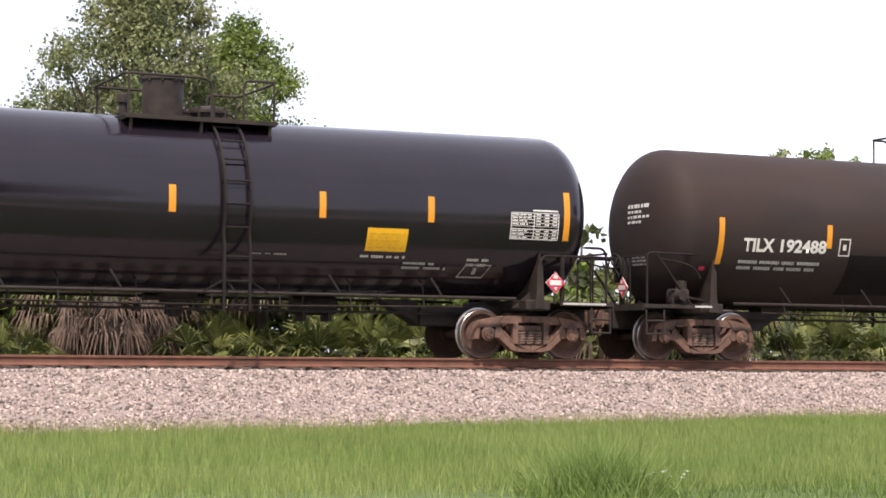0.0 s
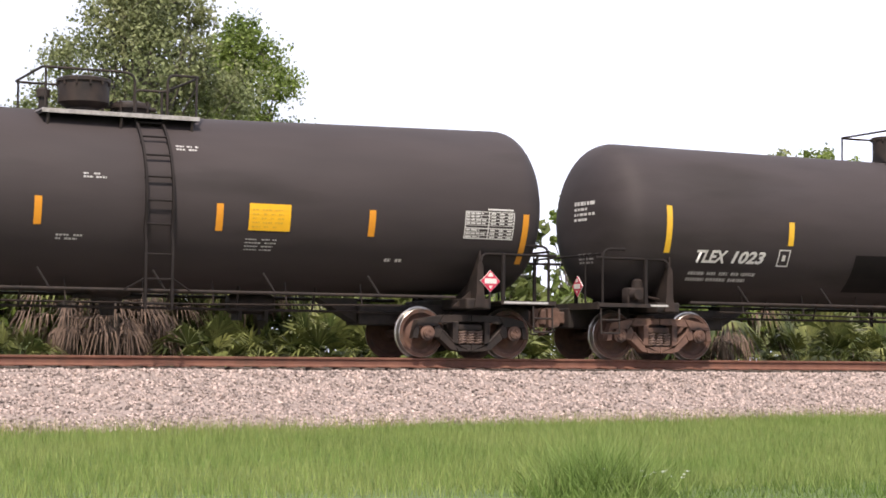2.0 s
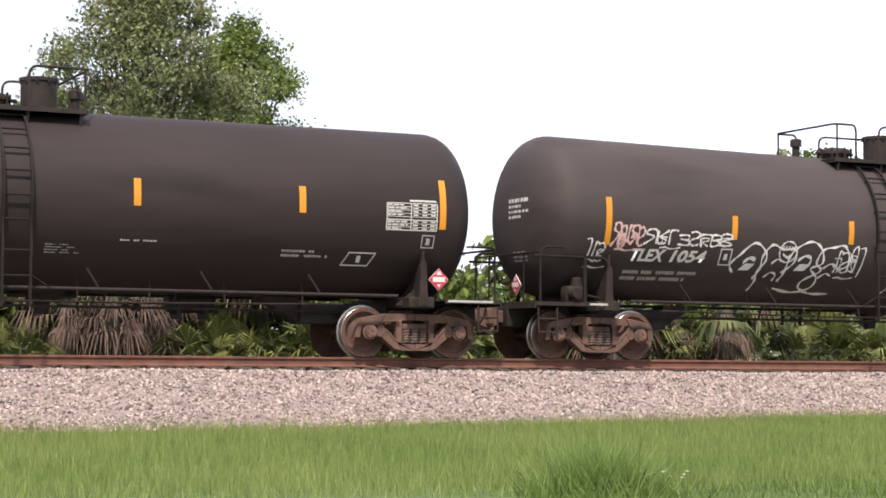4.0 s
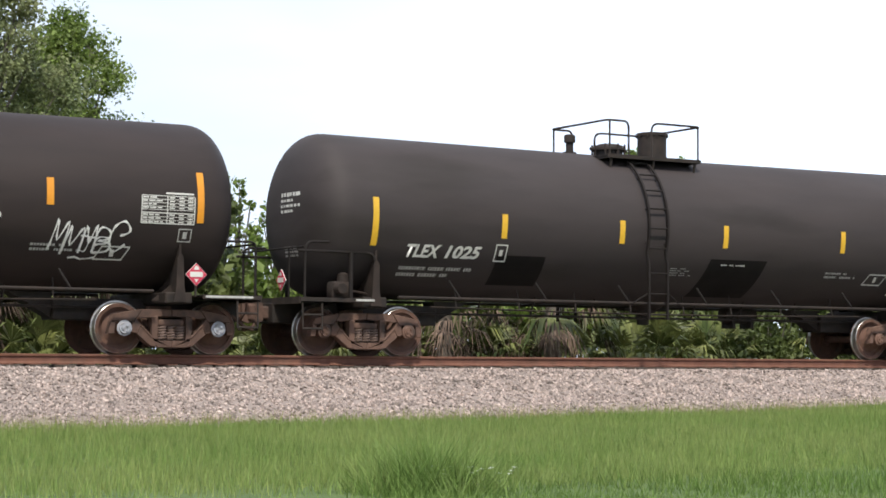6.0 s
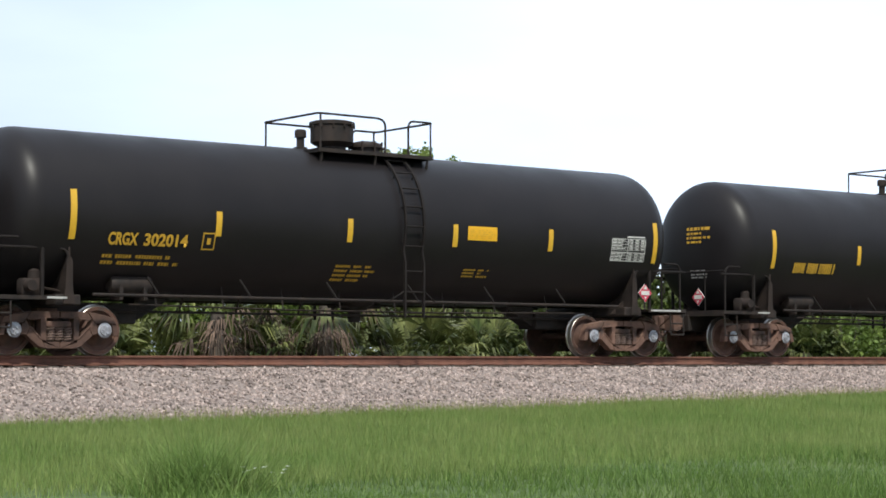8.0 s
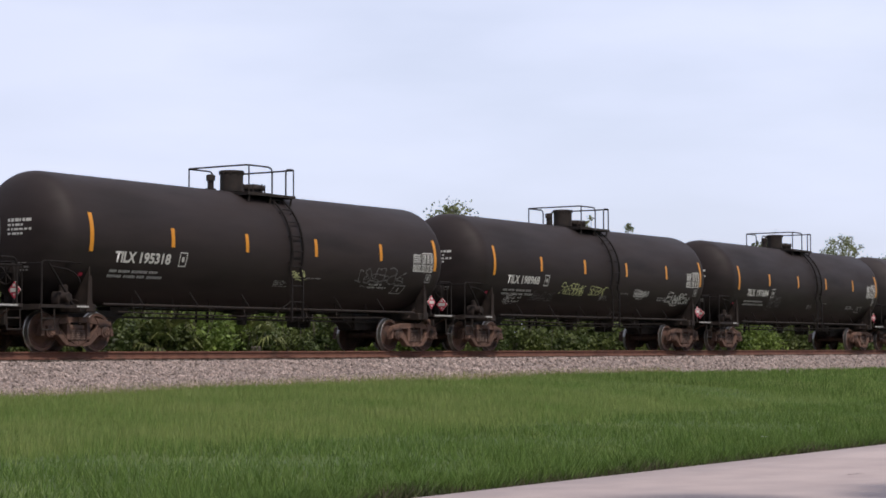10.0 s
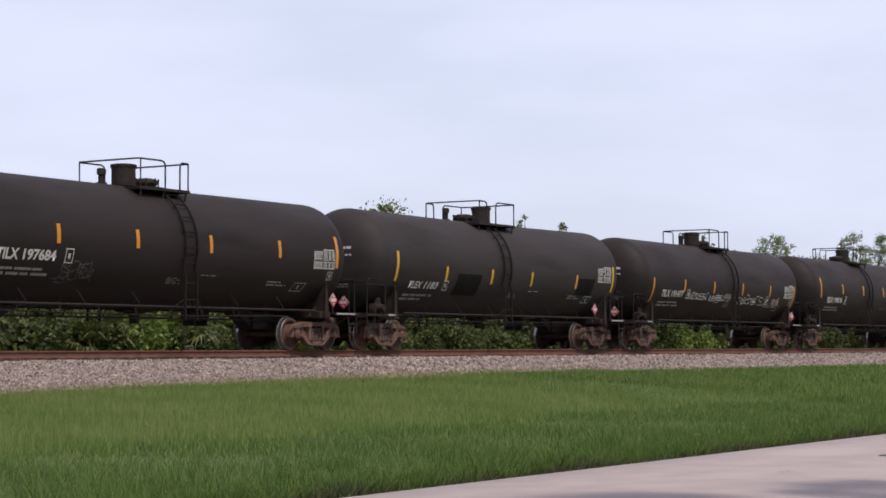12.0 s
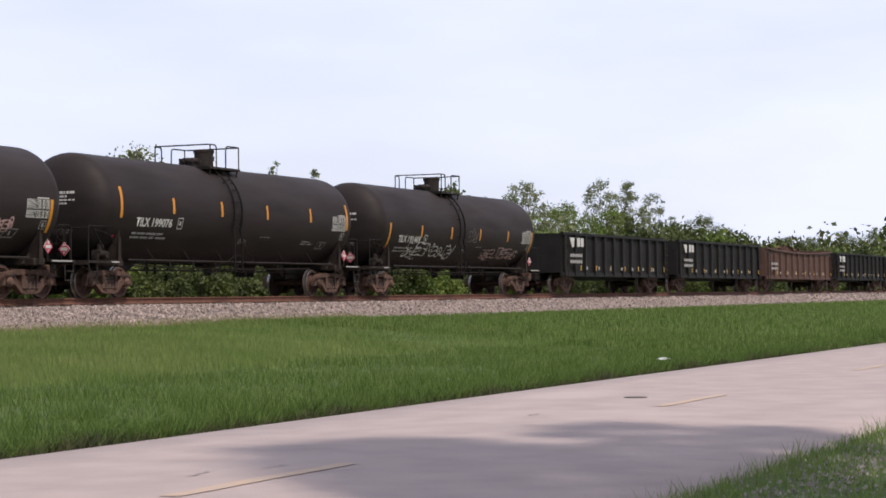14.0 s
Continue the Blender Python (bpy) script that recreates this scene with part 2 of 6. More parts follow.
    "oldgrass": material("dry_grass_tips", (0.30, 0.27, 0.12), 0.8, second=(0.2, 0.24, 0.08), scale=2.0, amount=0.9, island=0.3, translucent=0.25, spec=0.2),
    "petal": material("white_petals", (0.8, 0.8, 0.78), 0.6, second=(0.7, 0.72, 0.68), scale=30.0),
}

# ---- geometry helpers ----
class Geo:
    """Vertices, faces and a material slot for each face, gathered into one mesh."""

    def __init__(self):
        self.v, self.f, self.s = [], [], []

    def add(self, verts, faces, slot=0):
        o = len(self.v)
        self.v += [tuple(p) for p in verts]
        self.f += [tuple(i + o for i in q) for q in faces]
        self.s += [slot] * len(faces)
        return self

    def box(self, x0, x1, y0, y1, z0, z1, c=0.0, slot=0):
        """A box, its upright and lying edges cut off by c."""
        if c <= 0:
            return self.add([(x, y, z) for x in (x0, x1) for y in (y0, y1) for z in (z0, z1)],
                            [(0, 1, 3, 2), (4, 6, 7, 5), (0, 4, 5, 1), (2, 3, 7, 6), (0, 2, 6, 4), (1, 5, 7, 3)], slot)
        ring = [(x0 + c, y0), (x1 - c, y0), (x1, y0 + c), (x1, y1 - c), (x1 - c, y1), (x0 + c, y1), (x0, y1 - c), (x0, y0 + c)]
        mx, my = (x0 + x1) / 2, (y0 + y1) / 2

        def inset(p):
            return (p[0] + (c if p[0] < mx else -c) * 0.6, p[1] + (c if p[1] < my else -c) * 0.6)
        lv = [(inset(p), z0) for p in ring] + [(p, z0 + c) for p in ring] + [(p, z1 - c) for p in ring] + [(inset(p), z1) for p in ring]
        fs = [(k * 8 + i, k * 8 + (i + 1) % 8, k * 8 + 8 + (i + 1) % 8, k * 8 + 8 + i) for k in range(3) for i in range(8)]
        return self.add([(p[0], p[1], z) for p, z in lv], fs + [tuple(range(7, -1, -1)), tuple(range(24, 32))], slot)

    def tube(self, pts, r, n=8, slot=0, radii=None):
        """A round bar along points."""
        pts = [Vector(p) for p in pts]
        vs = []
        side = None
        for i, p in enumerate(pts):
            d = (pts[min(i + 1, len(pts) - 1)] - pts[max(i - 1, 0)]).normalized()
            if side is None:
                side = d.orthogonal().normalized()
            side = (side - d * side.dot(d)).normalized()
            up = d.cross(side)
            rr = radii[i] if radii else r
            vs += [p + (side * math.cos(2 * math.pi * k / n) + up * math.sin(2 * math.pi * k / n)) * rr for k in range(n)]
        fs = [(i * n + k, i * n + (k + 1) % n, (i + 1) * n + (k + 1) % n, (i + 1) * n + k) for i in range(len(pts) - 1) for k in range(n)]
        m = (len(pts) - 1) * n
        return self.add(vs, fs + [tuple(range(n - 1, -1, -1)), tuple(m + k for k in range(n))], slot)

    def lathe(self, prof, n, axis="z", at=(0, 0, 0), slot=0, slots=None):
        """A turned body: prof is (along, radius); radius 0 closes it."""
        vs, fs, ss, rows = [], [], [], []
        for a, r in prof:
            if r < 1e-6:
                rows.append([len(vs)])
                pts = [(a, 0, 0)]
            else:
                rows.append(list(range(len(vs), len(vs) + n)))
                pts = [(a, r * math.cos(2 * math.pi * k / n), r * math.sin(2 * math.pi * k / n)) for k in range(n)]
            for q in pts:
                t = {"x": q, "y": (q[2], q[0], q[1]), "z": (q[1], q[2], q[0])}[axis]
                vs.append((t[0] + at[0], t[1] + at[1], t[2] + at[2]))
        for j, (a, b) in enumerate(zip(rows, rows[1:])):
            for k in range(n):
                k2 = (k + 1) % n
                if len(a) == 1 and len(b) > 1:
                    fs.append((a[0], b[k2], b[k]))
                elif len(b) == 1 and len(a) > 1:
                    fs.append((a[k], a[k2], b[0]))
                elif len(a) > 1:
                    fs.append((a[k], a[k2], b[k2], b[k]))
                else:
                    continue
                ss.append(slots[j] if slots else slot)
        o = len(self.v)
        self.v += vs
        self.f += [tuple(i + o for i in q) for q in fs]
        self.s += ss
        return self

    def slab(self, outline, y0, y1, slot=0):
        """An outline in x and z, thick from y0 to y1."""
        n = len(outline)
        return self.add([(x, y0, z) for x, z in outline] + [(x, y1, z) for x, z in outline],
                        [tuple(range(n)), tuple(range(2 * n - 1, n - 1, -1))] + [(i, i + n, (i + 1) % n + n, (i + 1) % n) for i in range(n)], slot)

    def mesh(self, name, smooth=0.0):
        me = bpy.data.meshes.new(name)
        me.from_pydata(self.v, [], self.f)
        me.polygons.foreach_set("material_index", self.s)
        bm = bmesh.new()
        bm.from_mesh(me)
        bmesh.ops.recalc_face_normals(bm, faces=bm.faces)
        bm.to_mesh(me)
        bm.free()
        if smooth:
            me.polygons.foreach_set("use_smooth", [True] * len(me.polygons))
            me.set_sharp_from_angle(angle=radians(smooth))
        return me


def array_mesh(name, verts, faces, mat, smooth=False):
    """A mesh from numpy arrays, all faces with the same number of corners."""
    me = bpy.data.meshes.new(name)
    n, k = faces.shape
    me.vertices.add(len(verts))
    me.vertices.foreach_set("co", np.ascontiguousarray(verts, dtype=np.float32).ravel())
    me.loops.add(n * k)
    me.loops.foreach_set("vertex_index", np.ascontiguousarray(faces, dtype=np.int32).ravel())
    me.polygons.add(n)
    me.polygons.foreach_set("loop_start", np.arange(0, n * k, k, dtype=np.int32))
    me.polygons.foreach_set("use_smooth", np.full(n, smooth))
    me.update(calc_edges=True)
    me.materials.append(mat)
    return me


def part(name, me, mats, parent, label="", m=None):
    """A mesh as one object under a thing or a part."""
    ob = new(name, me)
    if not me.materials:
        for q in (mats if isinstance(mats, (list, tuple)) else [mats]):
            me.materials.append(q)
    ob.parent = parent
    if m is not None:
        ob.matrix_basis = m
    if label:
        ob["label"] = label
    return ob


def thing(name, label, category, m=None, me=None, group="", kind=""):
    ob = new(name, me)
    if m is not None:
        ob.matrix_basis = m
    return tagged(ob, label, category, group, kind)


MESHES = {}


def cached(key, build):
    if key not in MESHES:
        MESHES[key] = build()
    return MESHES[key]


def bent(p0, p1, p2, n=5):
    """Points of a rounded corner."""
    a, b, c = Vector(p0), Vector(p1), Vector(p2)
    return [a * (1 - t) ** 2 + b * 2 * t * (1 - t) + c * t * t for t in [i / n for i in range(n + 1)]]

# ---- ground, road, track ----
def smooth(a, b, t):
    k = np.clip((t - a) / (b - a), 0, 1)
    return k * k * (3 - 2 * k)


SHOULDER_Y, SHOULDER_Z, BANK = 31.75, 1.35, 0.42


def toe_y(x):
    """Where the ballast bank meets the grass."""
    return 29.35 + 1.0 * smooth(4, 52, np.asarray(x, float))


def toe(x):
    """Height of the ballast's foot along the track."""
    return SHOULDER_Z - BANK * (SHOULDER_Y - toe_y(x))


def height(x, y):
    """Height of the grass land."""
    x, y = np.asarray(x, float), np.asarray(y, float)
    rise = toe(x) * smooth(13.5, 29.4, y)
    fall = -0.05 * smooth(12.6, 11.7, y) + -0.05 * smooth(4.5, 5.2, y) * smooth(12.6, 11.7, y) + 0.03 * smooth(4.6, 4.2, y)
    dip = -0.02 * np.sin(x * 0.35 + y * 0.2) * smooth(13.5, 17, y) * smooth(29, 25, y)
    behind = 0.55 * smooth(33, 37.5, y) * (1 - 0.5 * smooth(60, 200, y))
    near = 0.04 * np.sin(x * 1.3) * np.sin(y * 1.1 + 1) * smooth(4.4, 3.2, y)
    return rise + fall + dip + behind + near


def grid(name, xs, ys, zs, mat):
    nx, ny = len(xs), len(ys)
    X, Y = np.meshgrid(xs, ys, indexing="ij")
    V = np.stack([X, Y, zs(X, Y)], -1).reshape(-1, 3)
    i = np.arange((nx - 1) * (ny - 1))
    a = (i // (ny - 1)) * ny + i % (ny - 1)
    return array_mesh(name, V, np.stack([a, a + ny, a + ny + 1, a + 1], -1), mat, True)


xs = np.concatenate([np.linspace(-1500, -60, 14), np.linspace(-50, 140, 230), np.linspace(150, 500, 40), np.linspace(560, 3500, 16)])
ys = np.concatenate([np.linspace(-900, -30, 12), np.linspace(-25, 3, 24), np.linspace(3.4, 5.2, 8), np.linspace(11.0, 14, 12), np.linspace(14.5, 45, 62), np.linspace(50, 200, 16), np.linspace(260, 3500, 12)])
thing("ground", "flat grassy ground beside road and railway", "ground", me=grid("ground", xs, ys, height, M["soil"]), kind="structure")

# dirt strip along the asphalt's far edge, darkened as the shade under the grass
ex = np.linspace(-10, 160, 400)
ey = np.stack([np.full_like(ex, 11.9), 12.34 + 0.09 * np.sin(ex * 1.9) * np.sin(ex * 0.7 + 1) + 0.04 * np.sin(ex * 5.3)], 1)
EV = np.stack([np.repeat(ex, 2), ey.ravel(), height(np.repeat(ex, 2), ey.ravel()) + 0.012], -1)
ei = 2 * np.arange(len(ex) - 1)
thing("dirt_edge", "dark dirt strip with grass shade in its colour along the asphalt", "dirt", me=array_mesh("dirt_edge", EV, np.stack([ei, ei + 2, ei + 3, ei + 1], -1), M["dirt"], True), kind="structure")

# road: a cambered slab between the two verges, with ragged edges
road_rng = np.random.default_rng(3)
ry = np.array([4.62, 4.69, 5.5, 6.4, 7.3, 8.2, 9.1, 10.0, 10.9, 11.93, 12.0])


def road_z(x, y):
    return 0.012 + 0.035 * (1 - ((y - 8.31) / 3.69) ** 2) - 0.08 * ((y < 4.63) | (y > 11.99))


road = thing("road", "worn pale asphalt road with faded yellow dashes", "road",
             me=grid("road", np.concatenate([np.linspace(-600, -20, 20), np.linspace(-18, 160, 180), np.linspace(170, 2500, 40)]), ry, road_z, M["road"]), kind="structure")
for k in range(-2, 14):
    dash0 = 12.81 + 12.39 * k
    V = []
    for q in np.linspace(0, 3.1, 7):
        wob = 0.012 * math.sin(q * 9 + k)
        V += [(dash0 + q, 8.10 + wob, 0.054), (dash0 + q, 8.29 + wob, 0.054)]
    V = np.array(V)
    F = np.array([[2 * i, 2 * i + 2, 2 * i + 3, 2 * i + 1] for i in range(6)])
    part("lane_dash", array_mesh("lane_dash", V, F, M["paint"]), M["paint"], road)
# flat iron cover and a few tar seams in the road
cover = Geo().lathe([(0.048, 0), (0.056, 0.15), (0.055, 0.17), (0.03, 0.18)], 20).mesh("manhole_cover", 30)
thing("manhole_cover", "dark round iron cover set in the asphalt", "cover", pose(27.3, 9.25, 0), None)
part("lid", cover, M["hole"], bpy.data.objects["manhole_cover"])
for sx, sy, sl, sa in ((33.5, 11.4, 0.7, 4), (23.1, 9.2, 0.35, -10), (36.6, 9.0, 0.6, 2), (14.6, 9.0, 0.5, 12), (15.4, 8.7, 0.4, -6), (42.0, 7.2, 4.0, 1)):
    crack = Geo()
    pts = [(sl * (i / 6 - 0.5), 0.03 * math.sin(i * 2.1 + sx), 0.004) for i in range(7)]
    crack.add([(a, b - 0.02, c) for a, b, c in pts] + [(a, b + 0.02, c) for a, b, c in pts], [(i, i + 1, i + 8, i + 7) for i in range(6)])
    part("tar_patch", crack.mesh("tar_patch"), M["tar"], road, m=pose(sx, sy, 0.047, 0, 0, sa))

# ballast bed
def bed_z(x, y):
    up = SHOULDER_Z - BANK * np.clip(SHOULDER_Y - y, 0, 5)
    back = np.clip((y - 36.1) / 2.0, 0, 1)
    return up - back * 1.0 + 0.025 * np.sin(x * 2.3 + 3 * np.sin(y * 2)) * np.sin(y * 5 + x)


bed = thing("ballast_bed", "pinkish grey crushed stone bank under the track", "ballast", kind="structure",
            me=grid("ballast_bed", np.concatenate([np.linspace(-600, -20, 15), np.linspace(-18, 150, 340), np.linspace(155, 2500, 60)]), np.concatenate([np.linspace(28.9, 31.75, 15), np.linspace(32, 36.1, 10), np.linspace(36.5, 38.1, 4)]), bed_z, M["bed"]))


def stones(name, count, x0, x1, y0, y1, size, seed, power=1.0):
    """Loose broken stones strewn over the bank: squashed, turned octahedra."""
    g = np.random.default_rng(seed)
    x = x0 + (x1 - x0) * g.random(count) ** power
    y = g.uniform(y0, y1, count)
    base = np.array([(1, 0, 0), (-1, 0, 0), (0, 1, 0), (0, -1, 0), (0, 0, 1), (0, 0, -1)], float)
    tri = np.array([(0, 2, 4), (2, 1, 4), (1, 3, 4), (3, 0, 4), (2, 0, 5), (1, 2, 5), (3, 1, 5), (0, 3, 5)])
    P = base[None] * g.uniform(0.6, 1.25, (count, 6, 1)) + g.normal(0, 0.16, (count, 6, 3))
    q = g.normal(size=(count, 4))
    q /= np.linalg.norm(q, axis=1)[:, None]
    a, b, c, d = q.T
    Rm = np.stack([1 - 2 * (c * c + d * d), 2 * (b * c - a * d), 2 * (b * d + a * c), 2 * (b * c + a * d), 1 - 2 * (b * b + d * d), 2 * (c * d - a * b),
                   2 * (b * d - a * c), 2 * (c * d + a * b), 1 - 2 * (b * b + c * c)], -1).reshape(-1, 3, 3)
    P = np.einsum("nij,nkj->nki", Rm, P) * (size * g.uniform(0.6, 1.35, count))[:, None, None]
    P += np.stack([x, y, bed_z(x, y) + size * 0.25], -1)[:, None]
    F = (tri[None] + 6 * np.arange(count)[:, None, None]).reshape(-1, 3)
    return part(name, array_mesh(name, P.reshape(-1, 3), F, M["stone"]), M["stone"], bed)


tagged(stones("ballast_stones", 52000, 3, 48, 29.2, 32.9, 0.034, 5), kind="stuff")
tagged(stones("ballast_stones", 20000, 46, 130, 29.5, 32.7, 0.05, 6, 1.5), kind="stuff")
tagged(stones("ballast_stones", 8000, 128, 340, 29.8, 32.7, 0.085, 16, 1.4), kind="stuff")
tagged(stones("ballast_stones", 5000, 5, 60, 34.8, 36.2, 0.04, 7), kind="stuff")

# rails and ties
RAIL = [(-0.075, 0), (0.075, 0), (0.075, 0.012), (0.02, 0.03), (0.009, 0.05), (0.009, 0.125), (0.036, 0.14), (0.038, 0.168), (0.028, 0.18),
        (-0.028, 0.18), (-0.038, 0.168), (-0.036, 0.14), (-0.009, 0.125), (-0.009, 0.05), (-0.02, 0.03), (-0.075, 0.012)]
track = thing("track", "railway track of rusty rails on dark wooden ties", "track", kind="structure")
for side in (-0.7525, 0.7525):
    g = Geo()
    n = len(RAIL)
    ends = (-600, -20, 20, 60, 150, 300, 900, 2500)
    g.add([(x, TRACK_Y + side + a, RAIL_Z - 0.18 + b) for x in ends for a, b in RAIL], [])
    for k in range(len(ends) - 1):
        for i in range(n):
            g.f.append((k * n + i, k * n + (i + 1) % n, (k + 1) * n + (i + 1) % n, (k + 1) * n + i))
            g.s.append(1 if i == 8 else 0)
    part("rail", g.mesh("rail"), [M["railside"], M["railtop"]], track, "rusty steel rail with a polished head")
tie_mesh = Geo().box(-0.115, 0.115, -1.32, 1.32, -0.18, 0.0, 0.012).mesh("tie")
plate_mesh = Geo().box(-0.1, 0.1, -0.19, 0.19, 0.0, 0.016, 0.004).mesh("tie_plate")
tie_rng = random.Random(4)
for k in range(190):
    x = -2 + k * 0.52
    t = part("tie", tie_mesh, M["wood"], track, m=pose(x, TRACK_Y + tie_rng.uniform(-0.05, 0.05), RAIL_Z - 0.196, 0, 0, tie_rng.uniform(-1, 1)))
    for side in (-0.7525, 0.7525):
        part("tie_plate", plate_mesh, M["railside"], t, m=pose(0, side, 0))
far_ties = Geo()
for k in range(500):
    x = -2 + (190 + k) * 0.52
    far_ties.box(x - 0.115, x + 0.115, TRACK_Y - 1.32, TRACK_Y + 1.32, RAIL_Z - 0.376, RAIL_Z - 0.196)
tagged(part("far_ties", far_ties.mesh("far_ties"), M["wood"], track), kind="stuff")

# ---- rolling stock ----
TANK_R, TANK_Z, HEAD_X, HEAD_A = 1.62, 2.73, 7.60, 0.79
HEAD_P = 2.5         # a little squarer than an ellipse
TRUCK_X, AXLE, WHEEL_R = 7.1, 0.92, 0.475


# the shell of the car being built: how far its heads reach past the usual length, and how far its ends rise above the middle
SHELL = {"dl": 0.0, "dr": 0.0, "rl": 0.0, "rr": 0.0}


def bend(x):
    return (SHELL["rl"] if x < 0 else SHELL["rr"]) * min(1.0, abs(x) / 8.2)


def tank_mesh():
    curve = [(HEAD_A * math.cos(a) ** (2 / HEAD_P), TANK_R * math.sin(a) ** (2 / HEAD_P)) for a in np.linspace(0.0001, math.pi / 2, 15)]
    prof = [(-HEAD_X - SHELL["dl"] - a, r) for a, r in curve]
    prof += [(x, TANK_R) for x in (-5.0, -2.5, 0.0, 2.5, 5.0)]
    prof += [(HEAD_X + SHELL["dr"] + a, r) for a, r in reversed(curve)]
    prof[0] = (prof[0][0], 0.0)
    prof[-1] = (prof[-1][0], 0.0)
    g = Geo().lathe(prof, 72, "x", (0, 0, TANK_Z))
    g.v = [(x, y, z + bend(x)) for x, y, z in g.v]
    return g.mesh("tank", 60)


def on_tank(x, z, lift=0.006):
    """A point on the side that faces -y, on the shell or on its heads."""
    over = min(0.999, max(0.0, abs(x) - HEAD_X - SHELL["dl" if x < 0 else "dr"]) / HEAD_A)
    r = TANK_R * max(0.02, 1 - over ** HEAD_P) ** (1 / HEAD_P) + lift
    axis = TANK_Z + bend(x)
    s = max(-0.999, min(0.999, (z - axis) / r))
    return (x, -r * math.sqrt(1 - s * s), axis + r * s)


def on_head(y, z, lift=0.008):
    """A point on the dished head at the -x end."""
    r = min(0.98, math.hypot(y, z - TANK_Z - SHELL["rl"]) / TANK_R)
    return (-HEAD_X - SHELL["dl"] - HEAD_A * (1 - r ** HEAD_P) ** (1 / HEAD_P) - lift, y, z)


def head_rows(y0, y1, z0, z1, rows, seed):
    """Small unreadable rows on the head, from y0 towards the side."""
    g, r = Geo(), random.Random(seed)
    step = (z1 - z0) / rows
    for k in range(rows):
        z, a = z1 - (k + 1) * step, y0
        end = y1 + (y0 - y1) * (0 if k == 0 else r.choice((0.0, 0.1, 0.35)))
        while a > end + 0.03:
            b = max(end, a - r.uniform(0.05, 0.16))
            h = 0.72 if k == 0 else 0.5
            g.add([on_head(a, z), on_head(b, z), on_head(b, z + step * h), on_head(a, z + step * h)], [(0, 1, 2, 3)])
            a = b - r.uniform(0.02, 0.05)
    return g.mesh("small_lettering")


def quad_patch(x0, x1, z0, z1, lift=0.006, g=None, slope=0.0):
    """A thin curved film on the shell."""
    g = g or Geo()
    nx = max(1, int(abs(x1 - x0) / 0.35)) if max(abs(x0), abs(x1)) <= HEAD_X else max(2, int(abs(x1 - x0) / 0.08))
    nz = max(1, int(abs(z1 - z0) / 0.09))
    P = [on_tank(x0 + (x1 - x0) * i / nx + slope * (j / nz - 0.5), z0 + (z1 - z0) * j / nz, lift) for i in range(nx + 1) for j in range(nz + 1)]
    g.add(P, [(i * (nz + 1) + j, (i + 1) * (nz + 1) + j, (i + 1) * (nz + 1) + j + 1, i * (nz + 1) + j + 1) for i in range(nx) for j in range(nz)])
    return g


def letters(text, x0, x1, z0, z1, lift=0.012, lean=0.0, bold=0.012):
    """Words in the built-in font, stretched to a field on the shell and bent round it."""
    cu = bpy.data.curves.new("lettering", "FONT")
    cu.body, cu.size, cu.offset, cu.shear, cu.resolution_u = text, 1.0, bold, lean, 3
    ob = bpy.data.objects.new("lettering", cu)
    scene.collection.objects.link(ob)
    me = bpy.data.meshes.new_from_object(ob.evaluated_get(bpy.context.evaluated_depsgraph_get()))
    bpy.data.objects.remove(ob)
    co = np.empty(len(me.vertices) * 3)
    me.vertices.foreach_get("co", co)
    co = co.reshape(-1, 3)
    lo, hi = co.min(0), co.max(0)
    out = [on_tank(x0 + (x1 - x0) * (c[0] - lo[0]) / (hi[0] - lo[0]), z0 + (z1 - z0) * (c[1] - lo[1]) / (hi[1] - lo[1]), lift) for c in co]
    me.vertices.foreach_set("co", np.array(out, dtype=np.float32).ravel())
    me.update()
    return me


def bars(x0, x1, z0, z1, rows, seed, fill=0.55, words=4, lift=0.008):
    """Unreadable small writing: rows of short bars."""
    g, r = Geo(), random.Random(seed)
    step = (z1 - z0) / rows
    for k in range(rows):
        a, z = x0, z1 - (k + 1) * step
        end = x1 - (x1 - x0) * r.choice((0, 0, 0.12, 0.3))
        while a < end - 0.03:
            b = min(end, a + (x1 - x0) / words * r.uniform(0.35, 1.1))
            c = a
            while c < b:
                d = min(b, c + r.uniform(0.03, 0.06))
                quad_patch(c, d, z + step * r.uniform(0.0, 0.06), z + step * fill, lift, g)
                c = d + 0.014
            a = b + r.uniform(0.05, 0.10)
    return g.mesh("small_lettering")


def outline_box(x0, x1, z0, z1, w=0.025, bar=True, slope=0.0):
    g = Geo()
    quad_patch(x0, x1, z0, z0 + w, 0.008, g, 0)
    quad_patch(x0 + slope, x1 + slope, z1 - w, z1, 0.008, g, 0)
    for x in (x0, x1 - w):
        quad_patch(x + slope / 2, x + w + slope / 2, z0 + w, z1 - w, 0.008, g, slope)
    if bar:
        mx, mz = (x0 + x1 + slope) / 2, (z0 + z1) / 2
        quad_patch(mx - 0.04, mx + 0.04, mz - 0.06, mz + 0.06, 0.008, g)
    return g.mesh("stencil_box")


def table_decal(x0, x1, z0, z1, seed):
    """The inspection table: a framed grid, a wide first column and three columns of short figures."""
    g, r = Geo(), random.Random(seed)
    rows = 8
    h = (z1 - z0) / rows
    cols = (0.02, 0.48, 0.66, 0.84, 1.0)
    w = x1 - x0
    for k in range(rows):
        z = z0 + k * h
        thick = 0.3 if k in (0, 3) else 0.16
        quad_patch(x0, x1, z, z + h * thick, 0.008, g)
        if k == 3:
            continue
        a, end = x0 + w * cols[0], x0 + w * (cols[1] - r.uniform(0.04, 0.2))
        while a < end:
            b = min(end, a + r.uniform(0.06, 0.14))
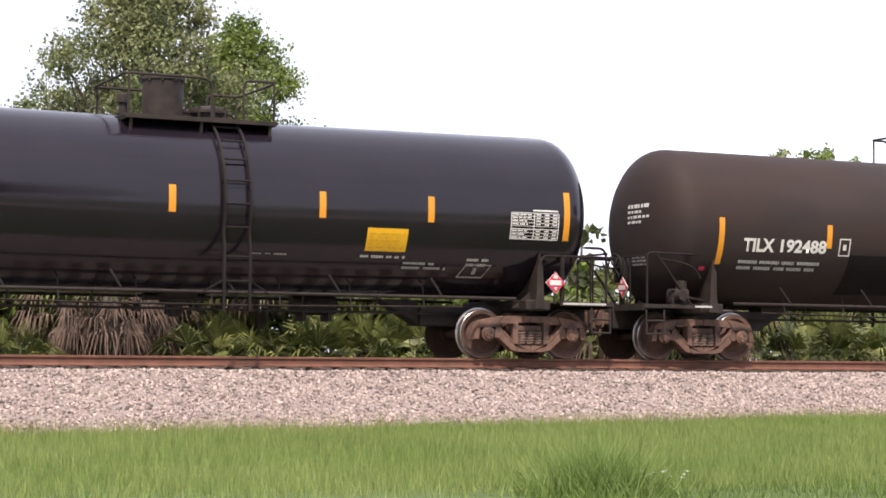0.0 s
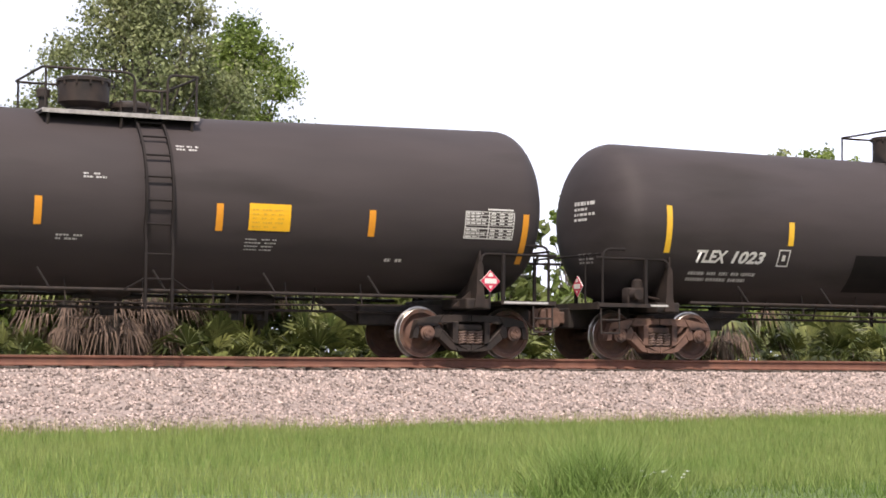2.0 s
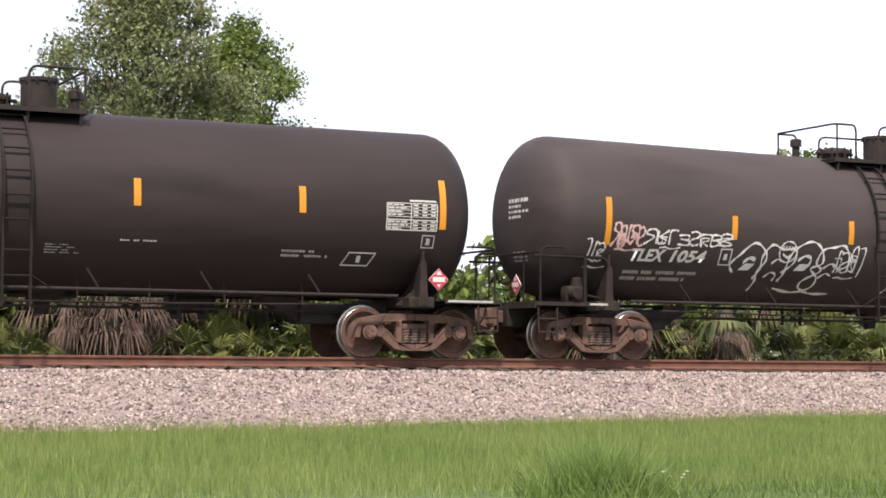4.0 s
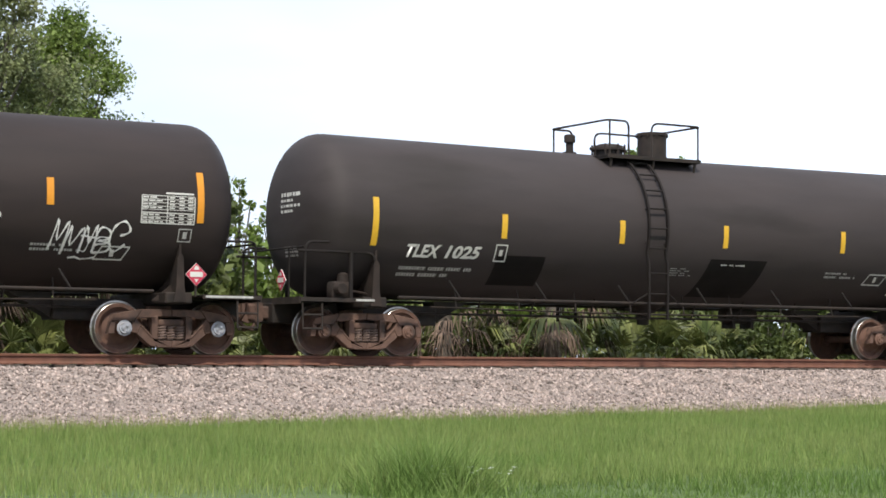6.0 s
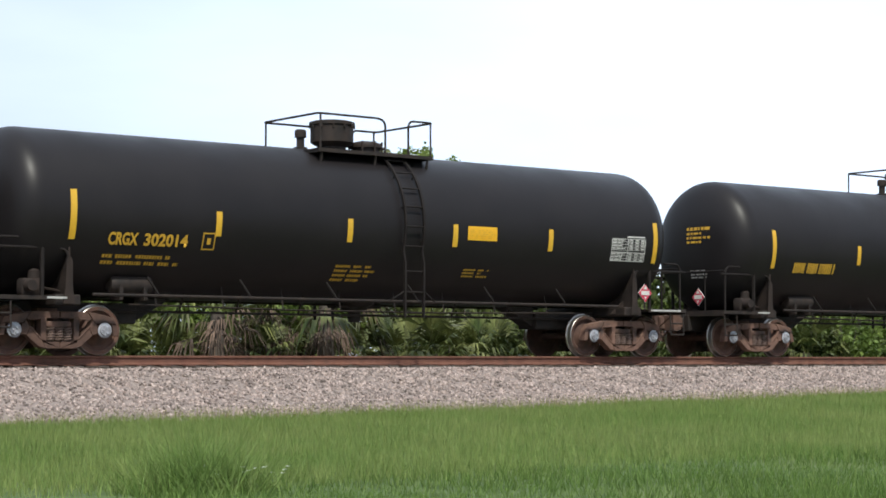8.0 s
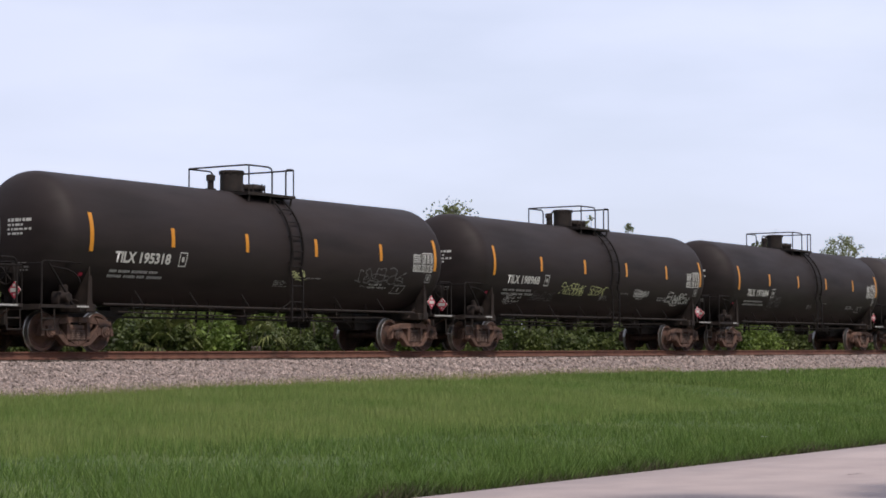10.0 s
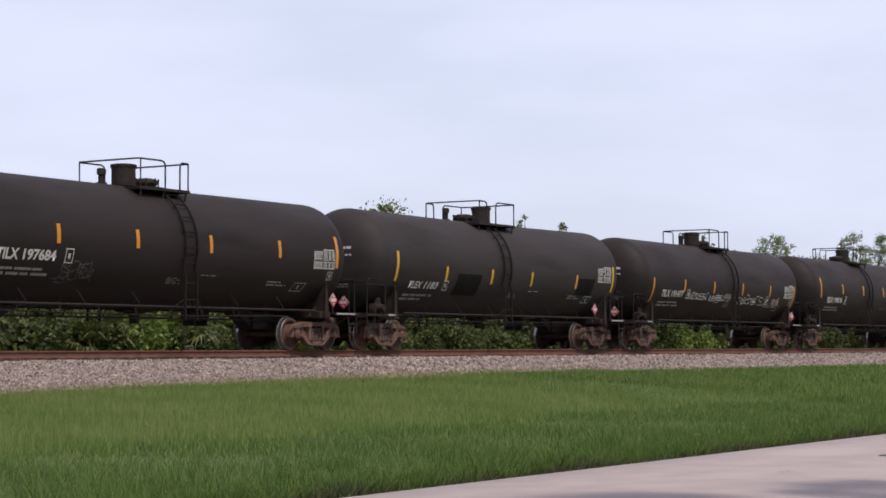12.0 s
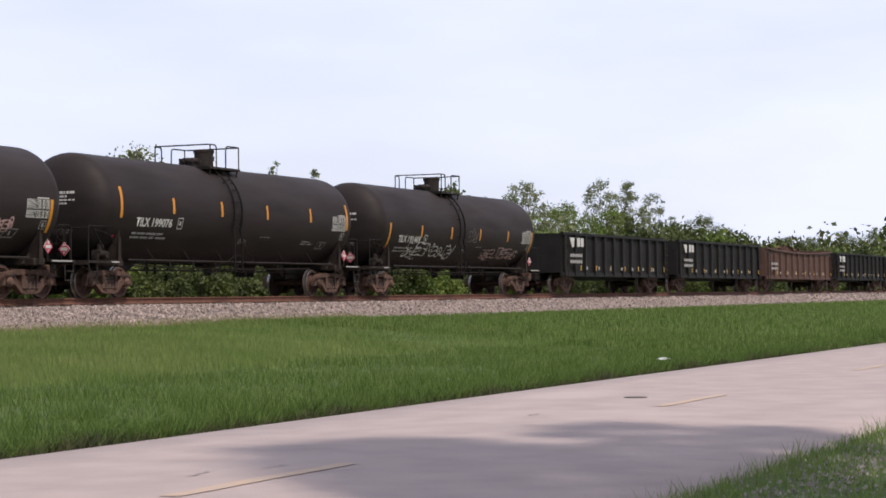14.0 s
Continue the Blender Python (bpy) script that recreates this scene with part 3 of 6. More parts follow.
            quad_patch(a, b, z + h * 0.42, z + h * 0.82, 0.008, g)
            a = b + 0.022
        for c0, c1 in zip(cols[1:], cols[2:]):
            m = x0 + w * (c0 + c1) / 2
            quad_patch(m - 0.05, m + 0.05, z + h * 0.42, z + h * 0.82, 0.008, g)
    quad_patch(x0, x1, z1, z1 + h * 0.2, 0.008, g)
    for q in (0.0, cols[1], 1.0):
        quad_patch(x0 + w * q - 0.009, x0 + w * q + 0.009, z0, z1, 0.009, g)
    quad_patch(x0 + w * 0.45, x1 - 0.02, z1 + h * 0.65, z1 + h * 1.15, 0.008, g)
    return g.mesh("inspection_table")


def stroke(g, pts, w, lift=0.010):
    """A sprayed line on the shell, drawn through points (x, z)."""
    n = len(pts)
    L, R_ = [], []
    for i in range(n):
        a, b = pts[max(0, i - 1)], pts[min(n - 1, i + 1)]
        dx, dz = b[0] - a[0], b[1] - a[1]
        d = math.hypot(dx, dz) or 1
        ww = w * (0.75 + 0.35 * math.sin(i * 1.7))
        L.append(on_tank(pts[i][0] - dz / d * ww, pts[i][1] + dx / d * ww, lift))
        R_.append(on_tank(pts[i][0] + dz / d * ww, pts[i][1] - dx / d * ww, lift))
    g.add(L + R_, [(i, i + 1, i + 1 + n, i + n) for i in range(n - 1)])


# hand-drawn strokes in a unit cell: hooks, bolts, combs, bellies and loops
STROKES = (
    ((1, 0.95), (0.2, 1), (0.1, 0.55), (0.75, 0.6), (0.1, 0.5), (0.05, 0.05), (0.95, 0.1)),
    ((0.95, 0.9), (0.5, 1), (0.1, 0.8), (0.3, 0.55), (0.8, 0.4), (0.85, 0.12), (0.4, 0), (0.05, 0.1)),
    ((0.1, 0), (0.2, 0.95), (0.75, 1), (0.85, 0.7), (0.3, 0.5), (0.95, -0.05)),
    ((0.05, 0.75), (0.95, 0.85), (0.5, 0.8), (0.5, 0.05), (0.9, 0.1)),
    ((0.3, 1.1), (0.2, 0.1), (0.9, 0.05)),
    ((0.1, 0.05), (0.15, 0.9), (0.6, 0.3), (0.8, 0.95), (0.95, 0)),
    ((0.9, 0.7), (0.5, 0.95), (0.12, 0.6), (0.2, 0.15), (0.6, 0), (0.95, 0.3), (0.55, 0.45)),
    ((0.15, 0), (0.2, 1), (0.7, 0.95), (0.75, 0.6), (0.25, 0.5), (0.85, 0.4), (0.85, 0.08), (0.15, 0)),
)


def softened(pts, n=4):
    """Points of a hand-drawn curve through pts."""
    out = []
    for i in range(len(pts) - 1):
        p0, p1, p2, p3 = pts[max(0, i - 1)], pts[i], pts[i + 1], pts[min(len(pts) - 1, i + 2)]
        for k in range(n):
            t = k / n
            out.append(tuple(0.5 * (2 * b + (c - a) * t + (2 * a - 5 * b + 4 * c - d) * t * t + (3 * b - a - 3 * c + d) * t ** 3) for a, b, c, d in zip(p0, p1, p2, p3)))
    return out + [pts[-1]]


def scrawl(x0, x1, z0, z1, seed, count=8, w=0.016, fill=False):
    """A quick row of narrow hand-drawn strokes with a dash below."""
    g, r = Geo(), random.Random(seed)
    cell, tall = (x1 - x0) / count, z1 - z0
    lean = r.uniform(0.05, 0.2)
    for k in range(count):
        base, up = z0 + tall * r.uniform(0.0, 0.15), tall * r.uniform(0.7, 1.0)
        for again in range(2):
            fa, fb, wide = r.random() < 0.5, r.random() < 0.5, r.uniform(0.9, 1.5)
            pts = [(x0 + cell * (k + 0.5 + wide * ((1 - a if fa else a) - 0.5)) + r.uniform(-0.06, 0.06) * cell, base + (1 - b if fb else b) * up * (1 - 0.35 * again)) for a, b in r.choice(STROKES)]
            pts = [(a + lean * (b - base), b) for a, b in pts]
            stroke(g, softened(pts, 4), w * (1 - 0.3 * again), 0.010 + 0.0006 * k + 0.0003 * again)
            if r.random() < 0.55:
                break
        if fill and k % 2:
            cx, cz = x0 + cell * (k + 0.4), base + up * 0.5
            quad_patch(cx - 0.3 * cell, cx + 0.3 * cell, cz - 0.2 * up, cz + 0.15 * up, 0.009, g, 0.05)
    if r.random() < 0.7:
        a = x0 + (x1 - x0) * r.uniform(0.1, 0.4)
        stroke(g, [(a + q * 0.12, z0 - 0.05 + 0.02 * math.sin(2 * q)) for q in range(5)], w * 0.8, 0.018)
    return g.mesh("sprayed_scrawl")


def throw_up(x0, x1, z0, z1, seed, count=4, w=0.022, fill=False):
    """Fat outlined rounded shapes, overlapping, with short inner lines."""
    g, r = Geo(), random.Random(seed)
    cell, tall = (x1 - x0) / count, z1 - z0
    lift = 0.010
    for k in range(count):
        cx, half = x0 + cell * (k + 0.5), cell * r.uniform(0.56, 0.68)
        top, low = z1 - tall * r.uniform(0.0, 0.14), z0 + tall * r.uniform(0.0, 0.1)
        lean = tall * r.uniform(0.12, 0.3)
        waist = r.uniform(0.55, 0.85)
        ring = [(-0.9, 0.02), (-1.0, 0.28), (-waist, 0.45), (-0.95, 0.72), (-0.6, 0.98), (0.1, 1.03), (0.75, 0.9), (0.9, 0.66), (waist * 0.7, 0.5), (1.0, 0.3), (1.05, 0.06), (0.2, -0.02), (-0.9, 0.02)]
        skip = r.choice((0, 1, 2))
        flip = r.choice((-1, 1))
        ring = [(flip * a * r.uniform(0.8, 1.25), b + r.uniform(-0.09, 0.09)) for a, b in ring]
        pts = [(cx + half * a + lean * (b - 0.5), low + (top - low) * b) for a, b in ring[skip:len(ring) - r.choice((0, 0, 2, 4))]]
        stroke(g, softened(pts, 4), w, lift)
        # inner lines
        for q in range(2):
            b = r.uniform(0.25, 0.75)
            line = [(cx + half * a + lean * (b - 0.5), low + (top - low) * (b + e)) for a, e in ((-0.35, -0.06), (0.0, 0.05), (0.35, 0.0), (0.3, -0.14))]
            stroke(g, softened(line[:r.choice((3, 4))], 3), w * 0.8, lift + 0.0004)
        if fill and k % 2 == 0:
            quad_patch(cx - 0.25 * half, cx + 0.35 * half, low + tall * 0.42, low + tall * 0.56, 0.009, g, 0.12)
        lift += 0.0009
    return g.mesh("sprayed_scrawl")


def ball_face(cx, cz, rad, w=0.016):
    """A drawn ball with marks in it."""
    g = Geo()
    stroke(g, [(cx + rad * math.cos(a), cz + rad * math.sin(a)) for a in np.linspace(0, 6.4, 24)], w, 0.016)
    for k in range(5):
        a = cx - rad * 0.7 + rad * 0.33 * k
        stroke(g, [(a, cz + rad * 0.1), (a + rad * 0.1, cz + rad * 0.55), (a + rad * 0.25, cz + rad * 0.2)], w, 0.017)
    stroke(g, [(cx - rad * 0.6, cz - rad * 0.2), (cx, cz - rad * 0.55), (cx + rad * 0.6, cz - rad * 0.15)], w * 1.6, 0.0175)
    return g.mesh("sprayed_scrawl")


def ladder_mesh():
    """A side ladder that follows the shell, centred on x = 0."""
    g = Geo()
    arc = [(-1.70, 0.80), (-1.70, 1.35), (-1.70, 1.95)]
    r = TANK_R + 0.10
    arc += [(-r * math.cos(a), TANK_Z + r * math.sin(a)) for a in np.linspace(-0.32, 1.22, 15)]
    for s in (-0.24, 0.24):
        n = len(arc)
        vs = []
        for y, z in arc:
            vs += [(s - 0.022, y - 0.03, z), (s + 0.022, y - 0.03, z), (s + 0.022, y + 0.03, z), (s - 0.022, y + 0.03, z)]
        g.add(vs, [(i * 4 + k, i * 4 + (k + 1) % 4, i * 4 + 4 + (k + 1) % 4, i * 4 + 4 + k) for i in range(n - 1) for k in range(4)] + [(0, 1, 2, 3), (4 * n - 1, 4 * n - 2, 4 * n - 3, 4 * n - 4)])
        for j in (4, 8, 12):
            y, z = arc[j]
            g.tube([(s, y, z), (s, y * 0.93, TANK_Z + (z - TANK_Z) * 0.93)], 0.016, 5)
    # splayed stays to the side rail
    g.tube([(-0.24, -1.70, 1.35), (-0.62, -1.62, 1.12)], 0.016, 5)
    g.tube([(0.24, -1.70, 1.35), (0.62, -1.62, 1.12)], 0.016, 5)
    return g.mesh("ladder", 40)


LADDER_R = TANK_R + 0.10
RUNGS = [(-1.70, 0.9), (-1.70, 1.33), (-1.70, 1.76)] + [(-LADDER_R * math.cos(a), TANK_Z + LADDER_R * math.sin(a)) for a in np.linspace(-0.26, 1.2, 7)]


def rung_mesh():
    return Geo().tube([(-0.24, 0, 0), (0.24, 0, 0)], 0.019, 6).mesh("rung", 40)


def walkway_board_mesh(w):
    """One side of the walkway round the manway, from -w to w, a folded steel tread."""
    ring = [(-1.09, 1.475), (-1.07, 1.475), (-1.07, 1.525), (-0.50, 1.525), (-0.50, 1.55), (-1.09, 1.55)]
    n = len(ring)
    return Geo().add([(x, y, z) for x in (-w, w) for y, z in ring], [(i, (i + 1) % n, (i + 1) % n + n, i + n) for i in range(n)] + [tuple(range(n)), tuple(range(2 * n - 1, n - 1, -1))]).mesh("walkway_board")


def walkway_stay_mesh():
    return Geo().tube([(0, -1.04, 1.52), (0, -0.98, 1.22)], 0.03, 6).mesh("walkway_stay")


def end_beam_mesh():
    return Geo().box(-0.03, 0.03, -1.06, 1.06, 1.47, 1.53).mesh("end_beam")


def railing_mesh(long):
    """One bent pipe rail: across the walkway's end and back along both sides to the ladders. long: its reach along the car."""
    g = Geo()
    top, low = 2.27, 1.55
    x = -long
    g.tube([(0, -1.06, low), (0, -1.06, top - 0.2)] + bent((0, -1.06, top - 0.17), (0, -1.06, top), (x * 0.12 - 0.05, -1.06, top)) + [(x + 0.12, -1.06, top)]
           + bent((x + 0.12, -1.06, top), (x, -1.06, top), (x, -0.94, top)) + [(x, 0, top)] + bent((x, 0.94, top), (x, 1.06, top), (x + 0.12, 1.06, top))
           + [(x * 0.12 - 0.05, 1.06, top)] + bent((x * 0.12 - 0.05, 1.06, top), (0, 1.06, top), (0, 1.06, top - 0.17)) + [(0, 1.06, low)], 0.024, 7)
    for y in (-1.06, 1.06):
        g.tube([(x + 0.06, y, low), (x + 0.06, y, top)], 0.022, 6)
    return g.mesh("railing", 50)


def dome_mesh(r, h):
    """A lidded cylinder on a flange, with bolts."""
    g = Geo()
    g.lathe([(-0.25, 0), (-0.25, r * 0.8), (0.02, r * 0.8), (0.02, r * 1.06), (0.06, r * 1.06), (0.06, r), (h - 0.07, r), (h - 0.07, r * 1.07), (h - 0.01, r * 1.05), (h, r * 0.9), (h + 0.01, 0)], 28)
    for k in range(10):
        a = 2 * math.pi * k / 10
        g.lathe([(h - 0.11, 0), (h - 0.11, 0.025), (h - 0.02, 0.025), (h - 0.02, 0)], 6, at=(r * 1.05 * math.cos(a), r * 1.05 * math.sin(a), 0))
    return g.mesh("housing", 40)


def drum_mesh():
    """The wide covered drum of the glossy cars, on a narrower waist."""
    g = Geo()
    g.lathe([(-0.25, 0), (-0.25, 0.30), (0.10, 0.30), (0.16, 0.40), (0.20, 0.46), (0.56, 0.46), (0.57, 0.49), (0.63, 0.49), (0.66, 0.40), (0.67, 0)], 30)
    for k in range(12):
        a = 2 * math.pi * k / 12
        g.lathe([(0.50, 0), (0.50, 0.022), (0.60, 0.022), (0.60, 0)], 6, at=(0.475 * math.cos(a), 0.475 * math.sin(a), 0))
    return g.mesh("housing", 40)


def manway_mesh():
    g = Geo()
    g.lathe([(-0.3, 0), (-0.3, 0.31), (0.14, 0.31), (0.14, 0.37), (0.19, 0.37), (0.19, 0.35), (0.24, 0.33), (0.28, 0.2), (0.29, 0)], 24)
    for k in range(8):
        a = 2 * math.pi * k / 8
        g.tube([(0.35 * math.cos(a), 0.35 * math.sin(a), 0.02), (0.36 * math.cos(a), 0.36 * math.sin(a), 0.27)], 0.024, 6)
    g.tube([(-0.48, 0, 0.16), (0.48, 0, 0.16)], 0.035, 6)
    return g.mesh("manway", 40)


def valve_mesh():
    return Geo().lathe([(-0.25, 0), (-0.25, 0.10), (0.05, 0.10), (0.05, 0.15), (0.09, 0.15), (0.09, 0.085), (0.30, 0.085), (0.30, 0.125), (0.44, 0.125), (0.47, 0.09), (0.47, 0)], 16).mesh("safety_valve", 40)


def mirrored(me):
    """The same mesh on the +y side."""
    bm = bmesh.new()
    bm.from_mesh(me)
    bmesh.ops.scale(bm, vec=(1, -1, 1), verts=bm.verts)
    bmesh.ops.reverse_faces(bm, faces=bm.faces)
    bm.to_mesh(me)
    bm.free()
    return me


def sill_mesh():
    """The stub sill, end platform, bolster and saddle at the +x end."""
    g = Geo()
    g.box(5.1, 8.75, -0.32, 0.32, 0.62, 1.02, 0.02)
    g.slab([(4.3, 1.12), (5.1, 0.66), (5.1, 1.12)], -0.22, 0.22)
    g.box(TRUCK_X - 0.26, TRUCK_X + 0.26, -1.42, 1.42, 0.93, 1.13, 0.02)
    return g.mesh("stub_sill", 30)


def saddle_mesh():
    """The bolster web on the -y side: it stands across the car, follows the shell, and has a flange on its outer edge."""
    g = Geo()
    low = [(-1.45 + 1.3 * k / 10, TANK_Z - math.sqrt(TANK_R ** 2 - (1.45 - 1.3 * k / 10) ** 2) + 0.03) for k in range(11)]
    ring = [(-1.45, 0.96)] + low + [(-0.15, 0.96)]
    n = len(ring)
    g.add([(TRUCK_X - 0.02, y, z) for y, z in ring] + [(TRUCK_X + 0.02, y, z) for y, z in ring], [tuple(range(n)), tuple(range(2 * n - 1, n - 1, -1))] + [(i, i + n, (i + 1) % n + n, (i + 1) % n) for i in range(n)])
    # outer flange, wide at the foot, with a rounded head
    g.slab([(TRUCK_X - 0.12, 0.96), (TRUCK_X + 0.12, 0.96), (TRUCK_X + 0.08, 1.25), (TRUCK_X + 0.06, 1.75), (TRUCK_X + 0.03, 1.82), (TRUCK_X - 0.03, 1.82), (TRUCK_X - 0.06, 1.75), (TRUCK_X - 0.07, 1.25)], -1.475, -1.45)
    g.slab([(TRUCK_X - 0.40, 0.98), (TRUCK_X - 0.02, 0.98), (TRUCK_X - 0.02, 1.28)], -1.10, -1.07)
    return g.mesh("saddle", 30)


def end_deck_mesh():
    g = Geo()
    g.box(7.55, 8.72, -1.44, 1.44, 1.06, 1.095, 0.01)
    g.box(7.55, 8.72, -1.48, -1.44, 1.025, 1.10)
    g.box(7.55, 8.72, 1.44, 1.48, 1.025, 1.10)
    g.box(8.70, 8.74, -1.46, 1.46, 0.98, 1.11)
    # steps below the corner
    for s in (-1, 1):
        for x in (8.25, 8.66):
            g.tube([(x, s * 1.44, 1.0), (x, s * 1.46, 0.50)], 0.018, 6)
        for z in (0.51, 0.77):
            g.tube([(8.25, s * 1.455, z), (8.66, s * 1.455, z)], 0.02, 6)
    return g.mesh("end_deck", 30)


def end_rail_mesh(style):
    """The rails round an end platform: posts with a bent rail (0), a rail held by slanting braces (1), or a single bent post (2)."""
    g = Geo()
    for s in (-1, 1):
        y = s * 1.40
        if style == 2:
            g.tube([(8.62, y, 1.1), (8.62, y, 2.0)] + bent((8.62, y, 2.0), (8.62, y, 2.10), (8.5, y, 2.10)) + [(8.05, y * 0.96, 2.10)], 0.022, 7)
        elif style == 1:
            g.tube([(8.62, y, 1.1), (8.62, y, 2.02)] + bent((8.62, y, 2.02), (8.62, y, 2.12), (8.5, y, 2.12)) + [(7.8, y * 1.02, 2.11), (7.42, y * 1.05, 2.10)], 0.024, 7)
            g.tube([(8.42, y, 2.10), (8.2, y, 1.85), (7.62, y * 1.02, 1.10)], 0.028, 7)
            g.tube([(8.3, y, 2.0)] + bent((7.9, y, 1.95), (7.5, y * 1.04, 1.9), (7.42, y * 1.05, 1.62)), 0.02, 6)
        else:
            g.tube([(8.60, y, 1.1)] + bent((8.60, y, 1.95), (8.60, y, 2.16), (8.42, y, 2.16)) + [(8.1, y, 2.16)], 0.026, 7)
            g.tube([(8.75, y, 1.98), (7.35, y, 1.98)] + bent((7.3, y, 1.98), (7.12, y * 1.03, 1.98), (7.12, y * 1.03, 1.8)) + [(7.12, y * 1.03, 1.0)], 0.028, 7)
            g.tube([(7.62, y, 1.1), (7.62, y, 2.0)], 0.045, 6)
    g.tube([(8.62, -1.4, 2.06), (8.62, 1.4, 2.06)], 0.022, 6)
    if style < 2:
        for y in (-0.75, 0.75):
            g.tube([(8.62, y, 1.1), (8.62, y, 2.06)], 0.02, 6)
    return g.mesh("end_railing", 50)


def hand_brake_mesh():
    """The brake wheel and its gear case on the -x platform."""
    g = Geo()
    g.box(-8.66, -8.46, -0.55, -0.15, 1.55, 2.05, 0.03)
    g.box(-8.60, -8.54, -0.42, -0.28, 1.10, 1.55)
    ring = [(-8.74, -0.35 + 0.27 * math.cos(a), 1.85 + 0.27 * math.sin(a)) for a in np.linspace(0, 2 * math.pi, 21)]
    g.tube(ring, 0.022, 6)
    for k in range(4):
        a = k * math.pi / 4
        g.tube([(-8.74, -0.35 + 0.27 * math.cos(a), 1.85 + 0.27 * math.sin(a)), (-8.74, -0.35 - 0.27 * math.cos(a), 1.85 - 0.27 * math.sin(a))], 0.016, 5)
    g.tube([(-8.74, -0.35, 1.85), (-8.6, -0.35, 1.85)], 0.04, 7)
    return g.mesh("hand_brake", 40)


def coupler_mesh():
    g = Geo()
    g.box(8.6, 8.95, -0.13, 0.13, 0.70, 0.95, 0.03)
    g.slab([(8.9, 0.66), (9.02, 0.62), (9.14, 0.64), (9.16, 1.0), (9.0, 1.04), (8.9, 1.0)], -0.22, 0.20)
    g.box(9.02, 9.17, -0.28, -0.10, 0.66, 0.98, 0.03)
    g.tube([(8.6, -0.4, 0.75), (8.85, -0.42, 0.55), (9.05, -0.36, 0.48), (9.16, -0.2, 0.6)], 0.03, 7)
    g.tube([(8.55, -1.2, 0.98), (8.75, -0.7, 0.8), (8.8, -0.2, 0.55)], 0.018, 6)
    return g.mesh("coupler", 30)


def side_rail_mesh():
    """The lengthwise pipe low on each side."""
    g = Geo()
    for s in (-1, 1):
        g.tube([(-6.6, s * 1.42, 1.14), (6.6, s * 1.42, 1.14)], 0.032, 8)
    return g.mesh("side_rail", 60)


def bracket_mesh():
    g = Geo()
    g.tube([(0.0, -1.42, 1.14), (-0.05, -1.41, 1.23), (-0.19, -1.30, 1.50)], 0.024, 6)
    return g.mesh("rail_bracket", 60)


def brake_rod_mesh():
    """A pull rod slung below the shell on hangers."""
    g = Geo()
    g.tube([(-6.0, -0.42, 0.86), (6.0, -0.42, 0.86)], 0.026, 6)
    for x in (-4.2, -2.9, -1.4, 1.3, 2.6, 4.1):
        g.tube([(x, -0.42, 0.86), (x, -0.62, 1.28)], 0.022, 6)
    return g.mesh("brake_rod", 60)


def air_pipe_mesh():
    g = Geo()
    g.tube([(-5.6, -0.95, 0.98), (-1.8, -0.95, 0.93), (1.9, -0.95, 0.93), (5.7, -0.95, 0.98)], 0.018, 6)
    for x in (-5.0, -3.5, -2.1, -0.7, 0.7, 2.0, 3.4, 4.9):
        g.tube([(x, -0.95, 0.94), (x, -0.85, 1.36)], 0.014, 5)
    return g.mesh("air_pipe", 60)


def outlet_mesh():
    g = Geo()
    g.lathe([(0.98, 0), (0.98, 0.28), (1.04, 0.30), (1.10, 0.42), (1.25, 0.5), (1.25, 0)], 20)
    g.lathe([(0.72, 0), (0.72, 0.13), (0.98, 0.15), (0.98, 0)], 14)
    g.box(-0.6, 0.6, -0.16, 0.16, 1.02, 1.1, 0.02)
    return g.mesh("bottom_outlet", 40)


def brake_cylinder_mesh():
    g = Geo()
    g.lathe([(-0.46, 0), (-0.44, 0.16), (-0.36, 0.19), (0.36, 0.19), (0.44, 0.16), (0.46, 0)], 18, "x")
    g.box(-0.3, -0.22, -0.2, 0.2, -0.3, -0.05)
    g.box(0.22, 0.3, -0.2, 0.2, -0.3, -0.05)
    return g.mesh("air_reservoir", 40)


def brake_valve_mesh():
    g = Geo()
    g.box(-0.2, 0.2, -0.15, 0.15, -0.2, 0.16, 0.04)
    g.lathe([(0.1, 0), (0.1, 0.12), (0.3, 0.11), (0.34, 0.06), (0.34, 0)], 12, at=(0.08, 0, 0))
    g.lathe([(-0.3, 0), (-0.3, 0.1), (-0.12, 0.12), (-0.12, 0)], 12, "y", (-0.12, -0.1, 0.02))
    g.tube([(0.2, 0, 0), (0.55, 0.02, -0.05), (0.75, 0.1, -0.1)], 0.025, 6)
    return g.mesh("brake_valve", 40)


def diamond_mesh(s):
    r = s * 0.5
    return Geo().add([(0, -0.004, -r), (r, -0.004, 0), (0, -0.004, r), (-r, -0.004, 0), (0, 0.012, -r), (r, 0.012, 0), (0, 0.012, r), (-r, 0.012, 0)],
                     [(0, 1, 2, 3), (7, 6, 5, 4), (0, 4, 5, 1), (1, 5, 6, 2), (2, 6, 7, 3), (3, 7, 4, 0)]).mesh("placard")


def placard_bar_mesh():
    g = Geo()
    g.box(-0.125, 0.125, -0.012, -0.006, -0.045, 0.05)
    g.add([(-0.06, -0.012, 0.085), (0.06, -0.012, 0.085), (0.03, -0.012, 0.15), (0.0, -0.012, 0.165), (-0.03, -0.012, 0.15)], [(0, 1, 2, 3, 4)])
    g.add([(-0.045, -0.012, -0.085), (0.045, -0.012, -0.085), (0.0, -0.012, -0.15)], [(0, 1, 2)])
    return g.mesh("placard_bar")


# -- trucks --
def wheelset_mesh():
    g = Geo()
    for s in (-1, 1):
        y = 0.7525 * s
